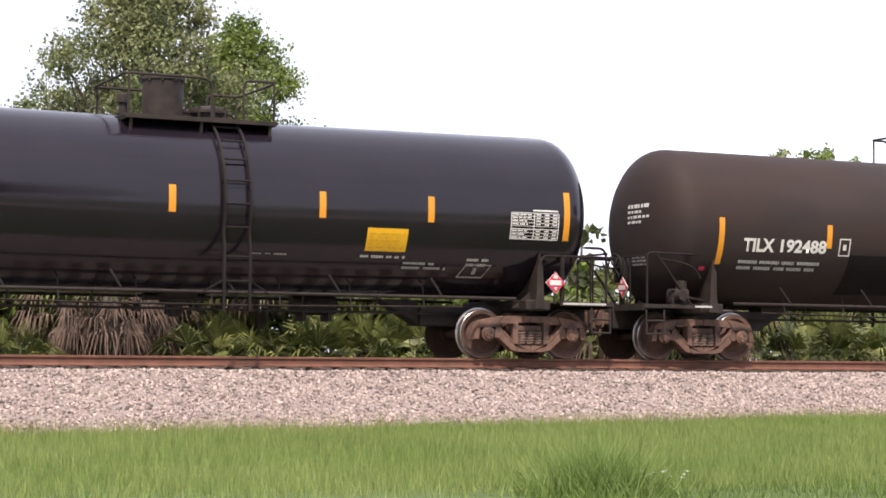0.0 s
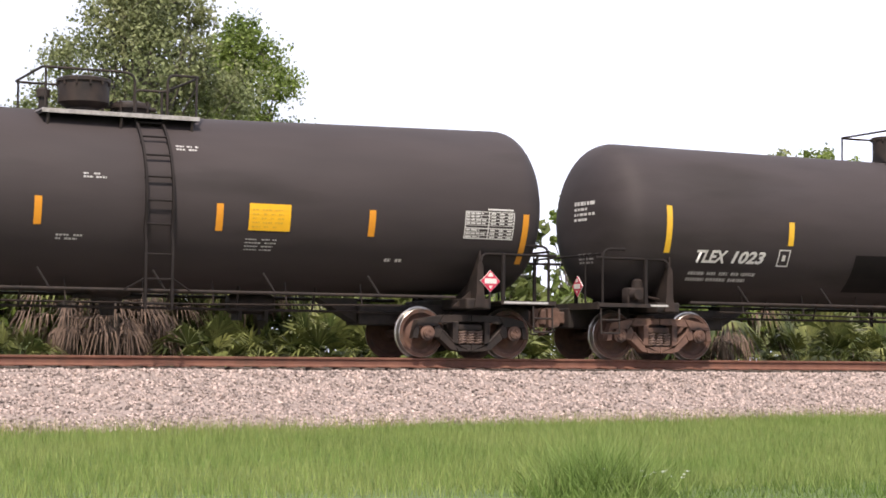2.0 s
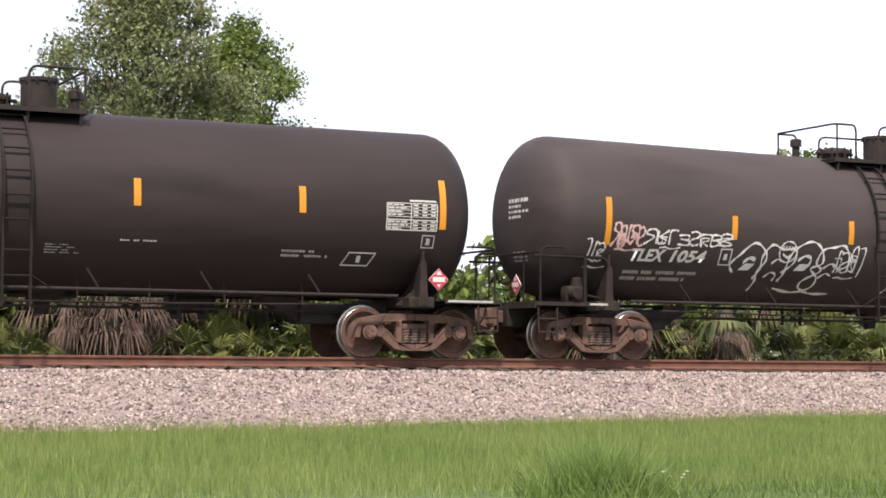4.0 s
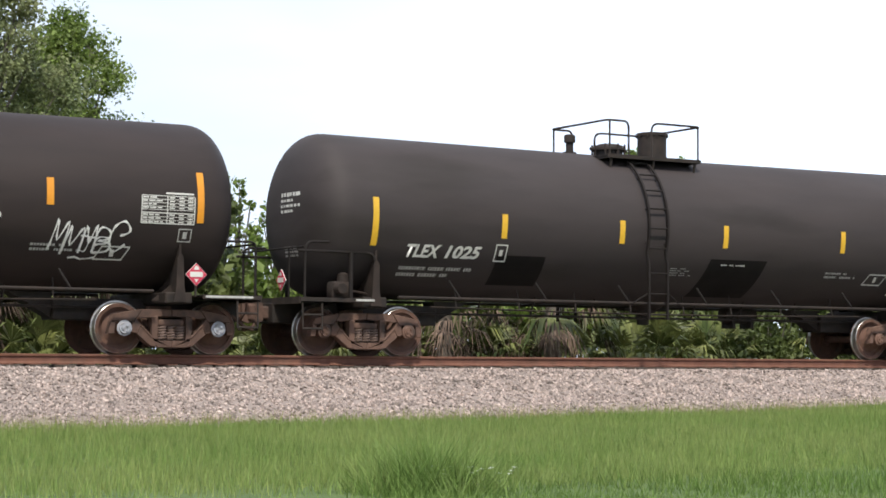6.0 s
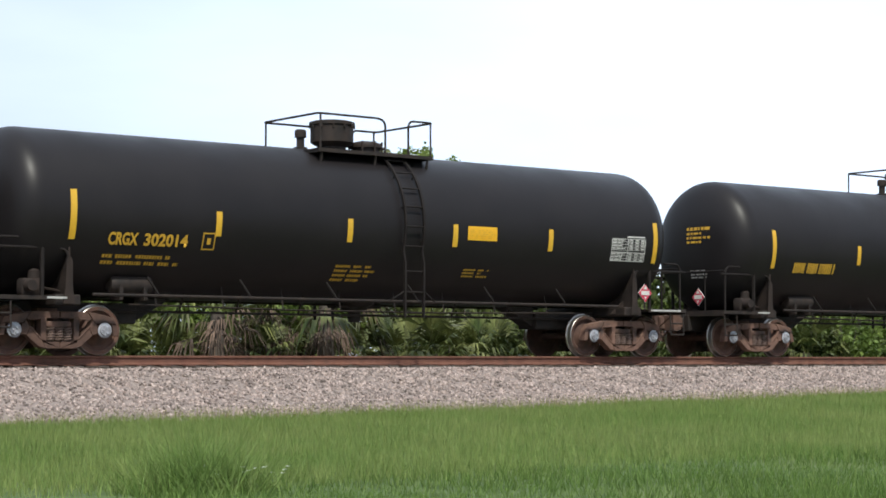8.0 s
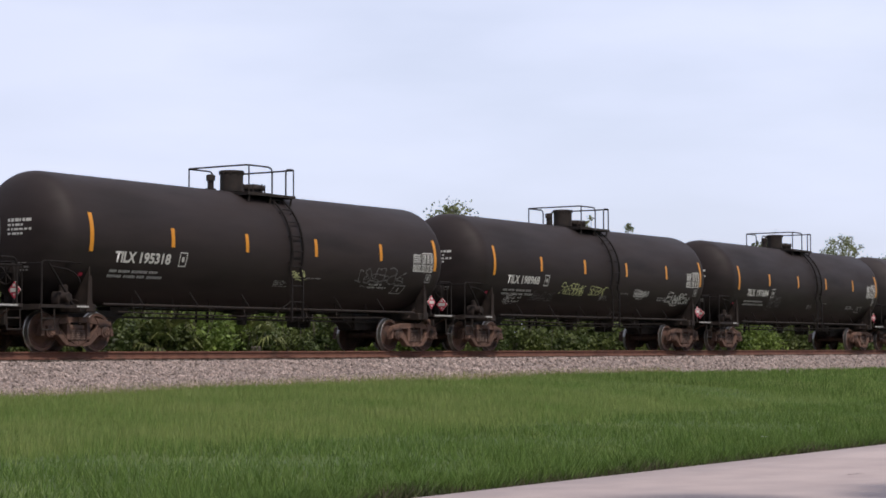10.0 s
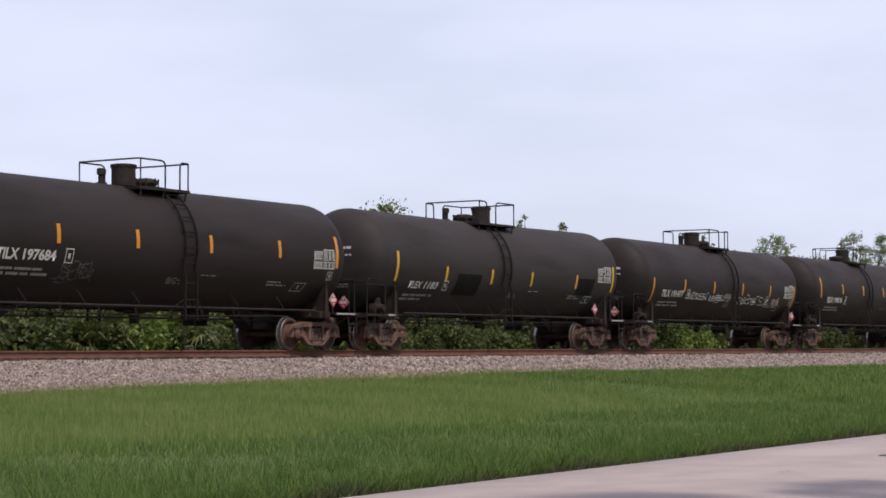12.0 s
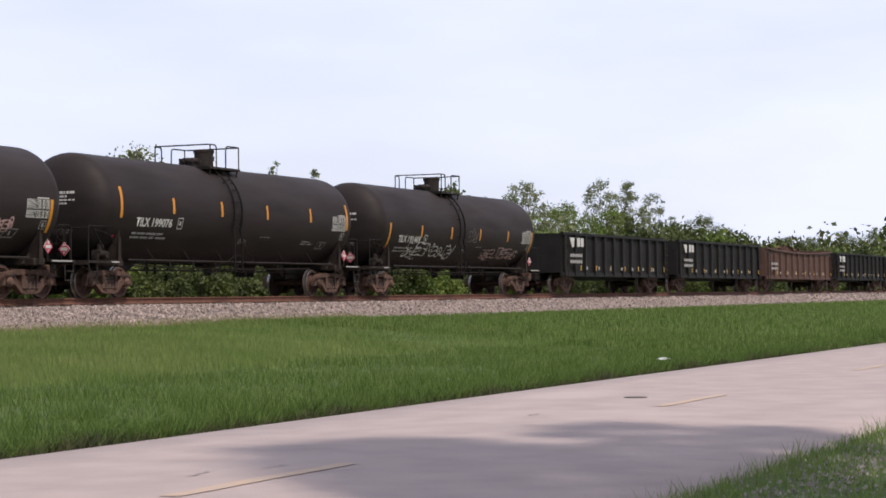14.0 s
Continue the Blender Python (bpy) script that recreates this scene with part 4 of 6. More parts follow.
        prof = [(-0.045, 0.0), (-0.07, 0.12), (-0.035, 0.17), (0.012, 0.30), (-0.03, 0.375), (-0.062, 0.385), (-0.07, 0.455), (-0.06, 0.467), (0.045, 0.48), (0.055, 0.507), (0.078, 0.507), (0.082, 0.40), (0.05, 0.385), (0.05, 0.28), (0.03, 0.16), (0.07, 0.12), (0.07, 0)]
        slots = [0] * 6 + [1, 1, 1, 0] + [0] * 6
        g.lathe([(a if s < 0 else -a, r) for a, r in prof], 30, "y", (0, y, 0), slots=slots)
        g.lathe([(y + s * 0.05, 0.09), (y + s * 0.20, 0.085), (y + s * 0.20, 0.14), (y + s * 0.36, 0.145), (y + s * 0.37, 0.11), (y + s * 0.40, 0.10), (y + s * 0.40, 0)], 18, "y", slots=[0, 0, 0, 2, 2, 2])
        for k in range(3):
            a = 2 * math.pi * k / 3 + 0.4
            g.lathe([(y + s * 0.395, 0.0), (y + s * 0.395, 0.022), (y + s * 0.425, 0.022), (y + s * 0.425, 0)], 6, "y", (0.055 * math.sin(a), 0, 0.055 * math.cos(a)), slot=2)
    g.lathe([(-0.72, 0.085), (-0.3, 0.078), (0.3, 0.078), (0.72, 0.085)], 14, "y")
    return g.mesh("wheelset", 35)


def side_frame_mesh():
    """A cast side frame, in x and z about the axle height, thick about y = 0: a top chord, pedestals over the bearings, slanting lower limbs, and three openings."""
    g = Geo()
    half = [
        [(-0.68, 0.17), (0.0, 0.205), (0.0, 0.33), (-0.58, 0.325)],                                # top chord
        [(-1.17, 0.10), (-0.72, 0.10), (-0.68, 0.17), (-0.58, 0.325), (-0.92, 0.27), (-1.13, 0.22)],  # pedestal roof
        [(-1.22, -0.13), (-1.11, -0.13), (-1.08, 0.10), (-1.17, 0.10)],                            # outer jaw
        [(-0.78, -0.10), (-0.67, -0.12), (-0.60, 0.04), (-0.68, 0.17), (-0.72, 0.10), (-0.76, 0.10)],  # inner jaw
        [(-0.67, -0.12), (-0.42, -0.34), (-0.28, -0.37), (-0.36, -0.20), (-0.60, 0.04)],            # slanting limb
        [(-0.28, -0.37), (0.0, -0.37), (0.0, -0.24), (-0.36, -0.24), (-0.36, -0.20)],               # spring seat
        [(-0.39, -0.21), (-0.275, -0.24), (-0.275, 0.21), (-0.39, 0.20)],                          # column
    ]
    for sx in (1, -1):
        for k, q in enumerate(half):
            q = [(sx * a, b) for a, b in q]
            n = len(q)
            mx, mz = sum(a for a, _ in q) / n, sum(b for _, b in q) / n
            d = 0.085 + 0.004 * k
            rim = [(a + (mx - a) * 0.05, b + (mz - b) * 0.10) for a, b in q]
            g.add([(a, -d, b) for a, b in rim] + [(a, -d + 0.018, b) for a, b in q] + [(a, d - 0.01, b) for a, b in q],
                  [tuple(range(n)), tuple(range(3 * n - 1, 2 * n - 1, -1))] + [(r * n + i, r * n + (i + 1) % n, r * n + n + (i + 1) % n, r * n + n + i) for r in range(2) for i in range(n)])
        # raised lip along the slanting limb
        g.tube([(sx * -0.60, -0.095, 0.03), (sx * -0.38, -0.095, -0.19)], 0.022, 6)
        g.tube([(sx * -0.62, -0.085, 0.17), (sx * -0.40, -0.085, 0.19)], 0.018, 6)
    return g.mesh("side_frame", 35)


def spring_mesh():
    """One coil of the nest in the side frame's opening."""
    pts = [(0.078 * math.cos(a), 0.078 * math.sin(a), -0.23 + 0.27 * a / 34.5) for a in np.linspace(0, 34.5, 50)]
    return Geo().tube(pts, 0.018, 5).mesh("spring", 60)


def bolster_mesh():
    g = Geo()
    g.box(-0.255, 0.255, -1.06, 1.06, 0.05, 0.165, 0.02)
    g.slab([(-0.24, 0.2), (0.24, 0.2), (0.2, 0.42), (-0.2, 0.42)], -0.55, 0.55)
    for s in (-1, 1):
        g.tube([(s * 0.42, -0.9, -0.05), (s * 0.42, 0.9, -0.05)], 0.05, 8)
        for q in (-1, 1):
            g.box(min(s * 0.37, s * 0.46), max(s * 0.37, s * 0.46), q * 0.7525 - 0.06, q * 0.7525 + 0.06, -0.20, 0.20, 0.01)
    return g.mesh("truck", 35)


WHEELSETS = []


def add_truck(car, x, dark=False, caps=False):
    mat = M["iron"] if dark else M["truck"]
    tk = part("truck", cached(("bolster", dark), bolster_mesh), mat, car, "dark dusty four-wheel freight truck" if dark else "rust-brown four-wheel freight truck", pose(x, 0, WHEEL_R))
    for s in (-1, 1):
        part("side_frame", cached(("frame", dark), side_frame_mesh), mat, tk, m=pose(0, s * 1.0, 0.02, 0, 0, 0 if s < 0 else 180))
        for q in (-0.175, 0.0, 0.175):
            part("spring", cached("spring", spring_mesh), M["spring"], tk, m=pose(q, s * 1.035, 0.02))
    for s in (-1, 1):
        w = part("wheelset", cached(("wheelset", caps), wheelset_mesh), [M["wheel"], M["tread"], M["cap" if caps else "truck"]], tk, m=pose(s * AXLE, 0, 0))
        WHEELSETS.append(w)


CARS = []          # (thing, place along the track at 10 s)


def placard(car, x, y, z, turn=0):
    p = part("placard", cached("diamond", lambda: diamond_mesh(0.42)), M["white"], car, "red and white diamond hazard placard", pose(x, y, z, 0, 0, turn))
    part("placard_face", cached("diamond_red", lambda: diamond_mesh(0.405)), M["red"], p, m=pose(0, -0.006, 0))
    part("placard_bar", cached("diamond_bar", placard_bar_mesh), M["white"], p, m=pose(0, -0.006, 0))


STRIPE_X = (-7.2, -4.32, -1.42, 1.55, 4.62, 7.42)


def tank_car(at, label, paint="black", flip=False, tape="yellow", top=3.08, tall=3.32, ladder=-0.55, xs=STRIPE_X, tz=2.9, placard_x=7.4, walkway=(0.75, 1.35), board="iron", tablecolour="white", dome=0, grey_top=False, reservoir=False, dark_trucks=False, shell=(-0.12, -0.06, 0.03, 0.0), table=6.28, caps=False):
    car = thing("tank_car", label, "tank car", pose(at, TRACK_Y, RAIL_Z), group="tank cars of the train")
    CARS.append((car, at))
    for key, val in zip(("dl", "dr", "rl", "rr"), shell):
        SHELL[key] = val
    braced = paint in ("black", "dark", "rusted")
    part("tank", cached(("tank", paint, shell), tank_mesh), M[paint], car)
    for turn in (0, 180):
        m = pose(0, 0, 0, 0, 0, turn)
        part("stub_sill", cached("sill", sill_mesh), M["iron"], car, m=m)
        part("saddle", cached("saddle", saddle_mesh), M["dusty"], car, m=m)
        part("saddle", cached("saddle2", lambda: mirrored(saddle_mesh())), M["dusty"], car, m=m)
        part("end_deck", cached("deck", end_deck_mesh), M["iron"], car, m=m)
        part("end_railing", cached(("endrail", braced, turn), lambda: end_rail_mesh(0 if not braced else 1 if turn else 2)), M["ladder"], car, m=m)
        part("coupler", cached("coupler", coupler_mesh), M["truck"], car, m=m)
        steps = part("ladder", cached("ladder", ladder_mesh), M["ladder"], car, m=m @ pose(ladder if turn == 0 else -ladder, 0, 0))
        for ry_, rz_ in RUNGS:
            part("rung", cached("rung", rung_mesh), M["ladder"], steps, m=pose(0, ry_, rz_))
        add_truck(car, -TRUCK_X if turn else TRUCK_X, dark_trucks, caps)
    if braced:
        part("hand_brake", cached("handbrake", hand_brake_mesh), M["ladder"], car, "dark brake wheel and gear case")
    part("side_rail", cached("siderail", side_rail_mesh), M["iron"], car)
    for k in range(6):
        part("rail_bracket", cached("bracket", bracket_mesh), M["ladder"], car, m=pose(-5.2 + 2.05 * k, 0, 0))
    part("brake_rod", cached("rod", brake_rod_mesh), M["iron"], car)
    part("air_pipe", cached("pipe", air_pipe_mesh), M["iron"], car)
    part("bottom_outlet", cached("outlet", outlet_mesh), M["iron"], car, m=pose(0.3, 0, 0))
    part("air_reservoir", cached("reservoir", brake_cylinder_mesh), M["iron"], car, m=pose(-5.6 if reservoir else 3.1, -0.95 if reservoir else 0.2, 1.36 if reservoir else 0.98))
    part("brake_valve", cached("valve", brake_valve_mesh), M["dusty"], car, m=pose(-7.75, -1.15, 1.26))
    # fittings on top: the walkway reaches past the ladder to the side where the manway stands
    # walkway: how far it reaches from the ladder towards -x and +x
    w = round(sum(walkway) / 2, 3)
    mid = ladder + (walkway[1] - walkway[0]) / 2
    if grey_top:
        part("top_band", cached(("band", mid, shell), lambda: quad_patch(mid - 1.15, mid + 1.15, TANK_Z + 1.40, TANK_Z + 1.60, 0.012).mesh("top_band")), M["dim"], car, "pale grey bare strip below the walkway")
    for turn in (0, 180):
        m = pose(mid, 0, TANK_Z, 0, 0, turn)
        part("walkway_board", cached(("board", w, board), lambda: walkway_board_mesh(w)), M[board], car, m=m)
        part("end_beam", cached("beam", end_beam_mesh), M["iron"], car, m=m @ pose(w - 0.04, 0, 0))
        for q in (0.12 - w, 0.0, w - 0.12):
            part("walkway_stay", cached("stay", walkway_stay_mesh), M["iron"], car, m=m @ pose(q, 0, 0))
    for turn, edge in ((0, ladder - 0.30), (180, ladder + 0.30)):
        long = round(abs((mid - w if turn == 0 else mid + w) - edge), 2)
        part("railing", cached(("railing", long), lambda: railing_mesh(long)), M["iron"], car, "bent pipe railing round the walkway", pose(edge, 0, TANK_Z, 0, 0, turn))
    s = -1 if flip else 1
    part("manway", cached("manway", manway_mesh), M["iron"], car, m=pose(mid - s * 0.45, 0, 4.34))
    part("valve_housing", cached(("housing", dome), lambda: dome_mesh(0.32, 0.60) if dome == 0 else drum_mesh() if dome == 1 else dome_mesh(0.38, 0.78)), M["iron"], car, m=pose(mid + s * (0.72 if paint in ("grey", "palegrey") and not dome else 0.42), 0, 4.34))
    part("safety_valve", cached("safety", valve_mesh), M["iron"], car, m=pose(mid + s * 1.12 if paint not in ("grey", "palegrey") or dome else mid - s * 1.36, 0.15, 4.32))
    # tape
    for i, x in enumerate(xs):
        hi, ln = (tall, 0.93) if i in (0, 5) else (top, 0.48)
        part("reflective_stripe", cached(("stripe", x, hi, ln, tape, shell), lambda: quad_patch(x - 0.065, x + 0.065, hi - ln, hi, 0.007).mesh("reflective_stripe")), M[tape], car, "amber reflective tape stripe")
    placard(car, placard_x, -1.49, 1.46)
    placard(car, -8.72, -0.62, 1.44, -90)
    part("placard_post", cached("post", lambda: Geo().tube([(0, 0, 1.06), (0, 0, 1.3)], 0.02, 6).mesh("post")), M["iron"], car, m=pose(placard_x, -1.47, 0))
    if paint in ("black", "dark", "rusted"):
        part("paint_dot", cached("dot", lambda: quad_patch(-7.40, -7.26, 1.80, 1.88, 0.008).mesh("paint_dot")), M["red"], car, "small red paint mark")
    # small writing common to all
    part("inspection_table", cached(("table", tablecolour, at), lambda: table_decal(table, table + 1.02, tz - 0.55, tz - 0.05, at)), M[tablecolour], car, "white framed inspection table")
    ink = "ochre" if tape == "lemon" and paint in ("semi", "sheen") else "white"
    for key, colour, args in (("headmark", ink, (0.10, -0.66, 2.78, 3.20, 4, 3)), ("headmark2", "dim", (0.0, -0.55, 1.92, 2.14, 3, 5))):
        part("small_lettering", cached((key, colour, shell), lambda: head_rows(*args)), M[colour], car)["kind"] = "stuff"
    if braced:
        part("stencil_box", cached(("classbox", shell, table, tz), lambda: outline_box(table + 0.74, table + 1.0, tz - 0.86, tz - 0.62, 0.02)), M["half"], car)
    for x in (-7.55, 7.6):
        wide = 0.95 if x > 0 else 0.40
        part("deck_mark", cached(("deckmark", wide), lambda: Geo().box(0.0, wide, -1.487, -1.482, 1.045, 1.085).mesh("deck_mark")), M["half"], car, m=pose(x, 0, 0))
    return car


def add(car, name, me, mat, label=""):
    ob = part(name, me, M[mat], car, label)
    if name in ("small_lettering", "panel_lettering", "sprayed_scrawl"):
        ob["kind"] = "stuff"
    return ob


def owner_marks(car, text, colour="white", x0=-6.4, x1=-4.5, z0=2.2, z1=2.47, lean=0.0, second="half"):
    a, b = text.split()
    cut = x0 + (x1 - x0) * (len(a) * 0.98) / (len(a) * 0.98 + len(b) + 0.7)
    add(car, "lettering", letters(a, x0, cut, z0, z1, lean=lean, bold=0.034), colour, "large painted owner letters")
    add(car, "lettering", letters(b, cut + (x1 - cut) * 0.12, x1, z0, z1, lean=lean, bold=0.034), colour, "large painted car number")
    add(car, "stencil_box", outline_box(x1 + 0.32, x1 + 0.60, z0 - 0.03, z1 + 0.06), colour)
    add(car, "small_lettering", bars(x0 - 0.05, x1 - 0.1, z0 - 0.36, z0 - 0.12, 2, len(text) + int(x0 * 10), words=3), second)


def right_marks(car, colour="white", z=1.95, dx=0.0, middle=True):
    add(car, "stencil_box", outline_box(5.5 + dx, 6.05 + dx, z - 0.27, z - 0.02, slope=0.1), colour)
    add(car, "small_lettering", bars(4.3 + dx, 5.2 + dx, z - 0.14, z + 0.02, 2, 11, words=2), "half")
    add(car, "small_lettering", bars(1.3, 2.25, z + 0.04, z + 0.09, 1, 12, words=3), colour)
    if middle:
        add(car, "small_lettering", bars(0.0, 0.6, z - 0.20, z - 0.02, 4, 13, fill=0.42, words=2), "half")


def yellow_panel(car, x0, x1, z0, z1):
    add(car, "warning_panel", quad_patch(x0, x1, z0, z1, 0.008).mesh("warning_panel"), "sign", "yellow warning panel with unreadable rows")
    add(car, "panel_lettering", bars(x0 + 0.06, x1 - 0.06, z0 + 0.05, z1 - 0.05, 5, 21, fill=0.4, lift=0.013), "ochre")


R_XS = (-7.0, -4.36, -1.5, 1.9, 4.95, 7.65)

# 1: shiny new black car with a yellow panel
c = tank_car(-178.6, "shiny clean black tank car with yellow warning panel", "gloss", flip=True, ladder=0.9, top=3.0, tall=3.2, xs=(-7.4, -4.3, -0.28, 2.55, 4.72, 7.6), dome=2, tz=2.82, placard_x=7.42, walkway=(1.9, 0.95), shell=(0.0, 0.0, 0.04, 0.07), table=6.4)
yellow_panel(c, 3.46, 4.28, 1.96, 2.38)
add(c, "small_lettering", bars(3.4, 4.3, 1.84, 1.92, 1, 31, words=4), "white")
add(c, "small_lettering", bars(5.6, 6.05, 1.74, 1.92, 2, 32, words=2), "white")
right_marks(c, "dim", 1.8, middle=False)

# 2
c = tank_car(-160.45, "weathered black tank car with white lettering and dark patches", "rusted", top=2.80, tall=2.86, xs=R_XS, ladder=-0.45, grey_top=True, tz=2.76, placard_x=7.5, shell=(-0.23, 0.08, 0.0, 0.07), table=6.42)
owner_marks(c, "TILX 192488", x0=-6.46, x1=-4.42)
add(c, "dark_patch", quad_patch(-3.8, -0.75, 1.40, 2.2, 0.005).mesh("dark_patch"), "patch")
add(c, "dark_patch", quad_patch(0.98, 5.88, 1.42, 2.28, 0.005).mesh("dark_patch"), "patch")
add(c, "dark_patch", quad_patch(0.1, 0.7, 1.9, 2.6, 0.005).mesh("dark_patch"), "patch")
right_marks(c, "white", 2.02, 0.85)
add(c, "small_lettering", bars(0.19, 0.86, 1.66, 1.84, 4, 41, words=2), "white")

# 3
c = tank_car(-142.1, "grey-black tank car with bold white lettering and yellow panel", "grey", flip=True, ladder=0.75, top=2.70, tall=2.74, xs=(-7.5, -4.27, -1.36, 1.88, 4.82, 8.0), dome=1, dark_trucks=True, tz=2.80, placard_x=7.3, walkway=(1.95, 0.9), board="dim", shell=(0.14, 0.30, 0.12, 0.15), table=6.72)
owner_marks(c, "FURX 160006", x0=-7.25, x1=-4.45, z0=2.17, z1=2.50)
yellow_panel(c, 2.43, 3.22, 2.25, 2.73)
for i, (a, b, z) in enumerate(((-2.71, -1.91, 2.3), (-1.02, -0.56, 1.98), (-0.58, -0.13, 3.05), (1.14, 1.56, 3.63), (-2.7, -2.2, 2.02))):
    add(c, "small_lettering", bars(a, b, z, z + 0.12, 2, 50 + i, words=2), "half")
add(c, "small_lettering", bars(2.4, 3.0, 1.90, 2.14, 4, 56, fill=0.4, words=2), "half")
add(c, "small_lettering", bars(5.2, 5.6, 1.78, 1.88, 1, 57, words=2), "white")

# 4
TLEX_XS = (-7.2, -4.28, -1.4, 1.32, 4.63, 7.48)
c = tank_car(-123.7, "dark grey tank car with italic white lettering and repainted patch", tape="lemon", xs=TLEX_XS, flip=True, ladder=0.55, top=2.82, tall=3.05, tz=3.0, walkway=(1.6, 0.8), paint="grey", shell=(0.0, 0.0, 0.05, 0.07))
owner_marks(c, "TLEX 1023", x0=-6.5, x1=-4.85, z0=1.95, z1=2.2, lean=0.25)
add(c, "dark_patch", quad_patch(-2.6, -1.0, 1.45, 2.2, 0.005).mesh("dark_patch"), "patch")
add(c, "dark_patch", quad_patch(1.4, 2.2, 1.7, 2.7, 0.005).mesh("dark_patch"), "patch")
right_marks(c)

# 5: passes while only its end is seen
c = tank_car(-105.5, "plain weathered black tank car with white inspection table")
right_marks(c)

# 6: the car covered with scrawls
c = tank_car(-87.3, "dark grey tank car covered with white sprayed scrawls", xs=TLEX_XS, top=2.9, tall=3.16, tz=3.08, placard_x=6.22, walkway=(0.85, 1.62), paint="palegrey", shell=(0.12, 0.0, 0.13, 0.08))
owner_marks(c, "TLEX 1054", x0=-6.6, x1=-4.87, z0=1.94, z1=2.18, lean=0.25)
add(c, "sprayed_scrawl", throw_up(-4.2, -1.5, 1.38, 2.36, 3, 4, 0.028, True), "spray", "large outlined white sprayed shapes")
add(c, "sprayed_scrawl", ball_face(-2.93, 2.22, 0.21), "spray", "round drawn face in white spray")
add(c, "sprayed_scrawl", scrawl(-1.75, -1.0, 1.78, 2.35, 8, 4, 0.022), "spray", "white sprayed scrawl")
add(c, "sprayed_scrawl", throw_up(0.05, 1.75, 1.92, 2.38, 4, 4, 0.024), "spray", "outlined white sprayed shapes")
add(c, "sprayed_scrawl", throw_up(-0.05, 1.5, 1.40, 1.88, 5, 5, 0.023), "spray", "outlined white sprayed shapes")
add(c, "sprayed_scrawl", scrawl(2.0, 3.15, 2.08, 2.38, 6, 5, 0.023), "spray", "white sprayed scrawl")
add(c, "sprayed_scrawl", throw_up(3.3, 4.9, 1.85, 2.42, 7, 3, 0.028), "spray", "outlined white sprayed shapes")
add(c, "sprayed_scrawl", throw_up(3.5, 4.75, 1.40, 1.84, 17, 3, 0.018), "spray", "thin outlined sprayed shapes")
add(c, "sprayed_scrawl", scrawl(2.95, 3.5, 1.55, 2.05, 18, 3, 0.019), "spray", "white sprayed scrawl")
add(c, "sprayed_scrawl", scrawl(5.5, 6.75, 1.98, 2.45, 9, 5, 0.028), "spray", "white sprayed scrawl")
add(c, "sprayed_scrawl", scrawl(-7.1, -6.4, 2.2, 2.68, 10, 5, 0.028, True), "pink", "pink and white sprayed scrawl")
add(c, "sprayed_scrawl", scrawl(-6.35, -4.35, 2.26, 2.54, 11, 8, 0.022), "spray", "white sprayed scrawl")
add(c, "sprayed_scrawl", scrawl(-7.7, -7.25, 1.85, 2.35, 12, 3, 0.020), "spray", "white sprayed scrawl")
add(c, "stencil_box", outline_box(5.2, 5.9, 1.65, 1.9, slope=0.1), "white")

# 7
c = tank_car(-69.15, "black tank car with white lettering and sprayed scrawls", xs=(-7.07, -4.26, -1.52, 1.45, 4.58, 7.42), shell=(-0.12, 0.0, 0.0, 0.02), caps=True)
owner_marks(c, "TILX 199131", x0=-6.28, x1=-4.38)
yellow_panel(c, -3.17, -2.25, 1.96, 2.24)
add(c, "sprayed_scrawl", scrawl(-4.05, -1.3, 1.70, 2.18, 21, 8, 0.013), "spray", "thin white sprayed scrawl")
add(c, "sprayed_scrawl", throw_up(2.3, 3.6, 1.98, 2.5, 22, 4, 0.02), "spray", "white sprayed scrawl")
add(c, "sprayed_scrawl", scrawl(4.63, 5.98, 1.75, 2.32, 23, 5, 0.022), "spray", "white sprayed scrawl")
right_marks(c)

# 8
c = tank_car(-50.9, "dark grey tank car with italic lettering and black patches", tape="lemon", xs=TLEX_XS, top=2.84, tall=3.05, tz=3.0, placard_x=6.22, walkway=(0.85, 1.6), paint="grey", shell=(0.0, -0.04, 0.04, 0.04))
owner_marks(c, "TLEX 1025", x0=-6.45, x1=-4.75, z0=1.93, z1=2.18, lean=0.25)
add(c, "dark_patch", quad_patch(-4.36, -3.2, 1.45, 2.03, 0.005).mesh("dark_patch"), "patch")
add(c, "dark_patch", quad_patch(0.9, 2.45, 1.33, 2.12, 0.005, None, 0.2).mesh("dark_patch"), "patch")
right_marks(c)

# 9
c = tank_car(-32.6, "black tank car with white lettering and scratched words", "dark", top=2.55, tall=2.58, xs=(-7.13, -4.59, -1.44, 1.56, 4.48, 7.25), flip=True, ladder=0.68, grey_top=True, tz=2.72, walkway=(1.4, 0.7), shell=(-0.20, 0.0, 0.07, 0.02))
owner_marks(c, "TILX 192470", x0=-6.5, x1=-4.7, z0=2.22, z1=2.48)
add(c, "dark_patch", quad_patch(-4.05, -0.96, 1.31, 2.66, 0.005).mesh("dark_patch"), "patch")
add(c, "lettering", letters("EAT M3", 2.74, 3.81, 2.1, 2.26, bold=0.0), "dim", "thin scratched grey words")
right_marks(c, middle=False)

# 10, 11, 12: glossy cars with yellow lettering and an air reservoir on the deck
for k, at in enumerate((-14.75, 3.95, 22.5)):
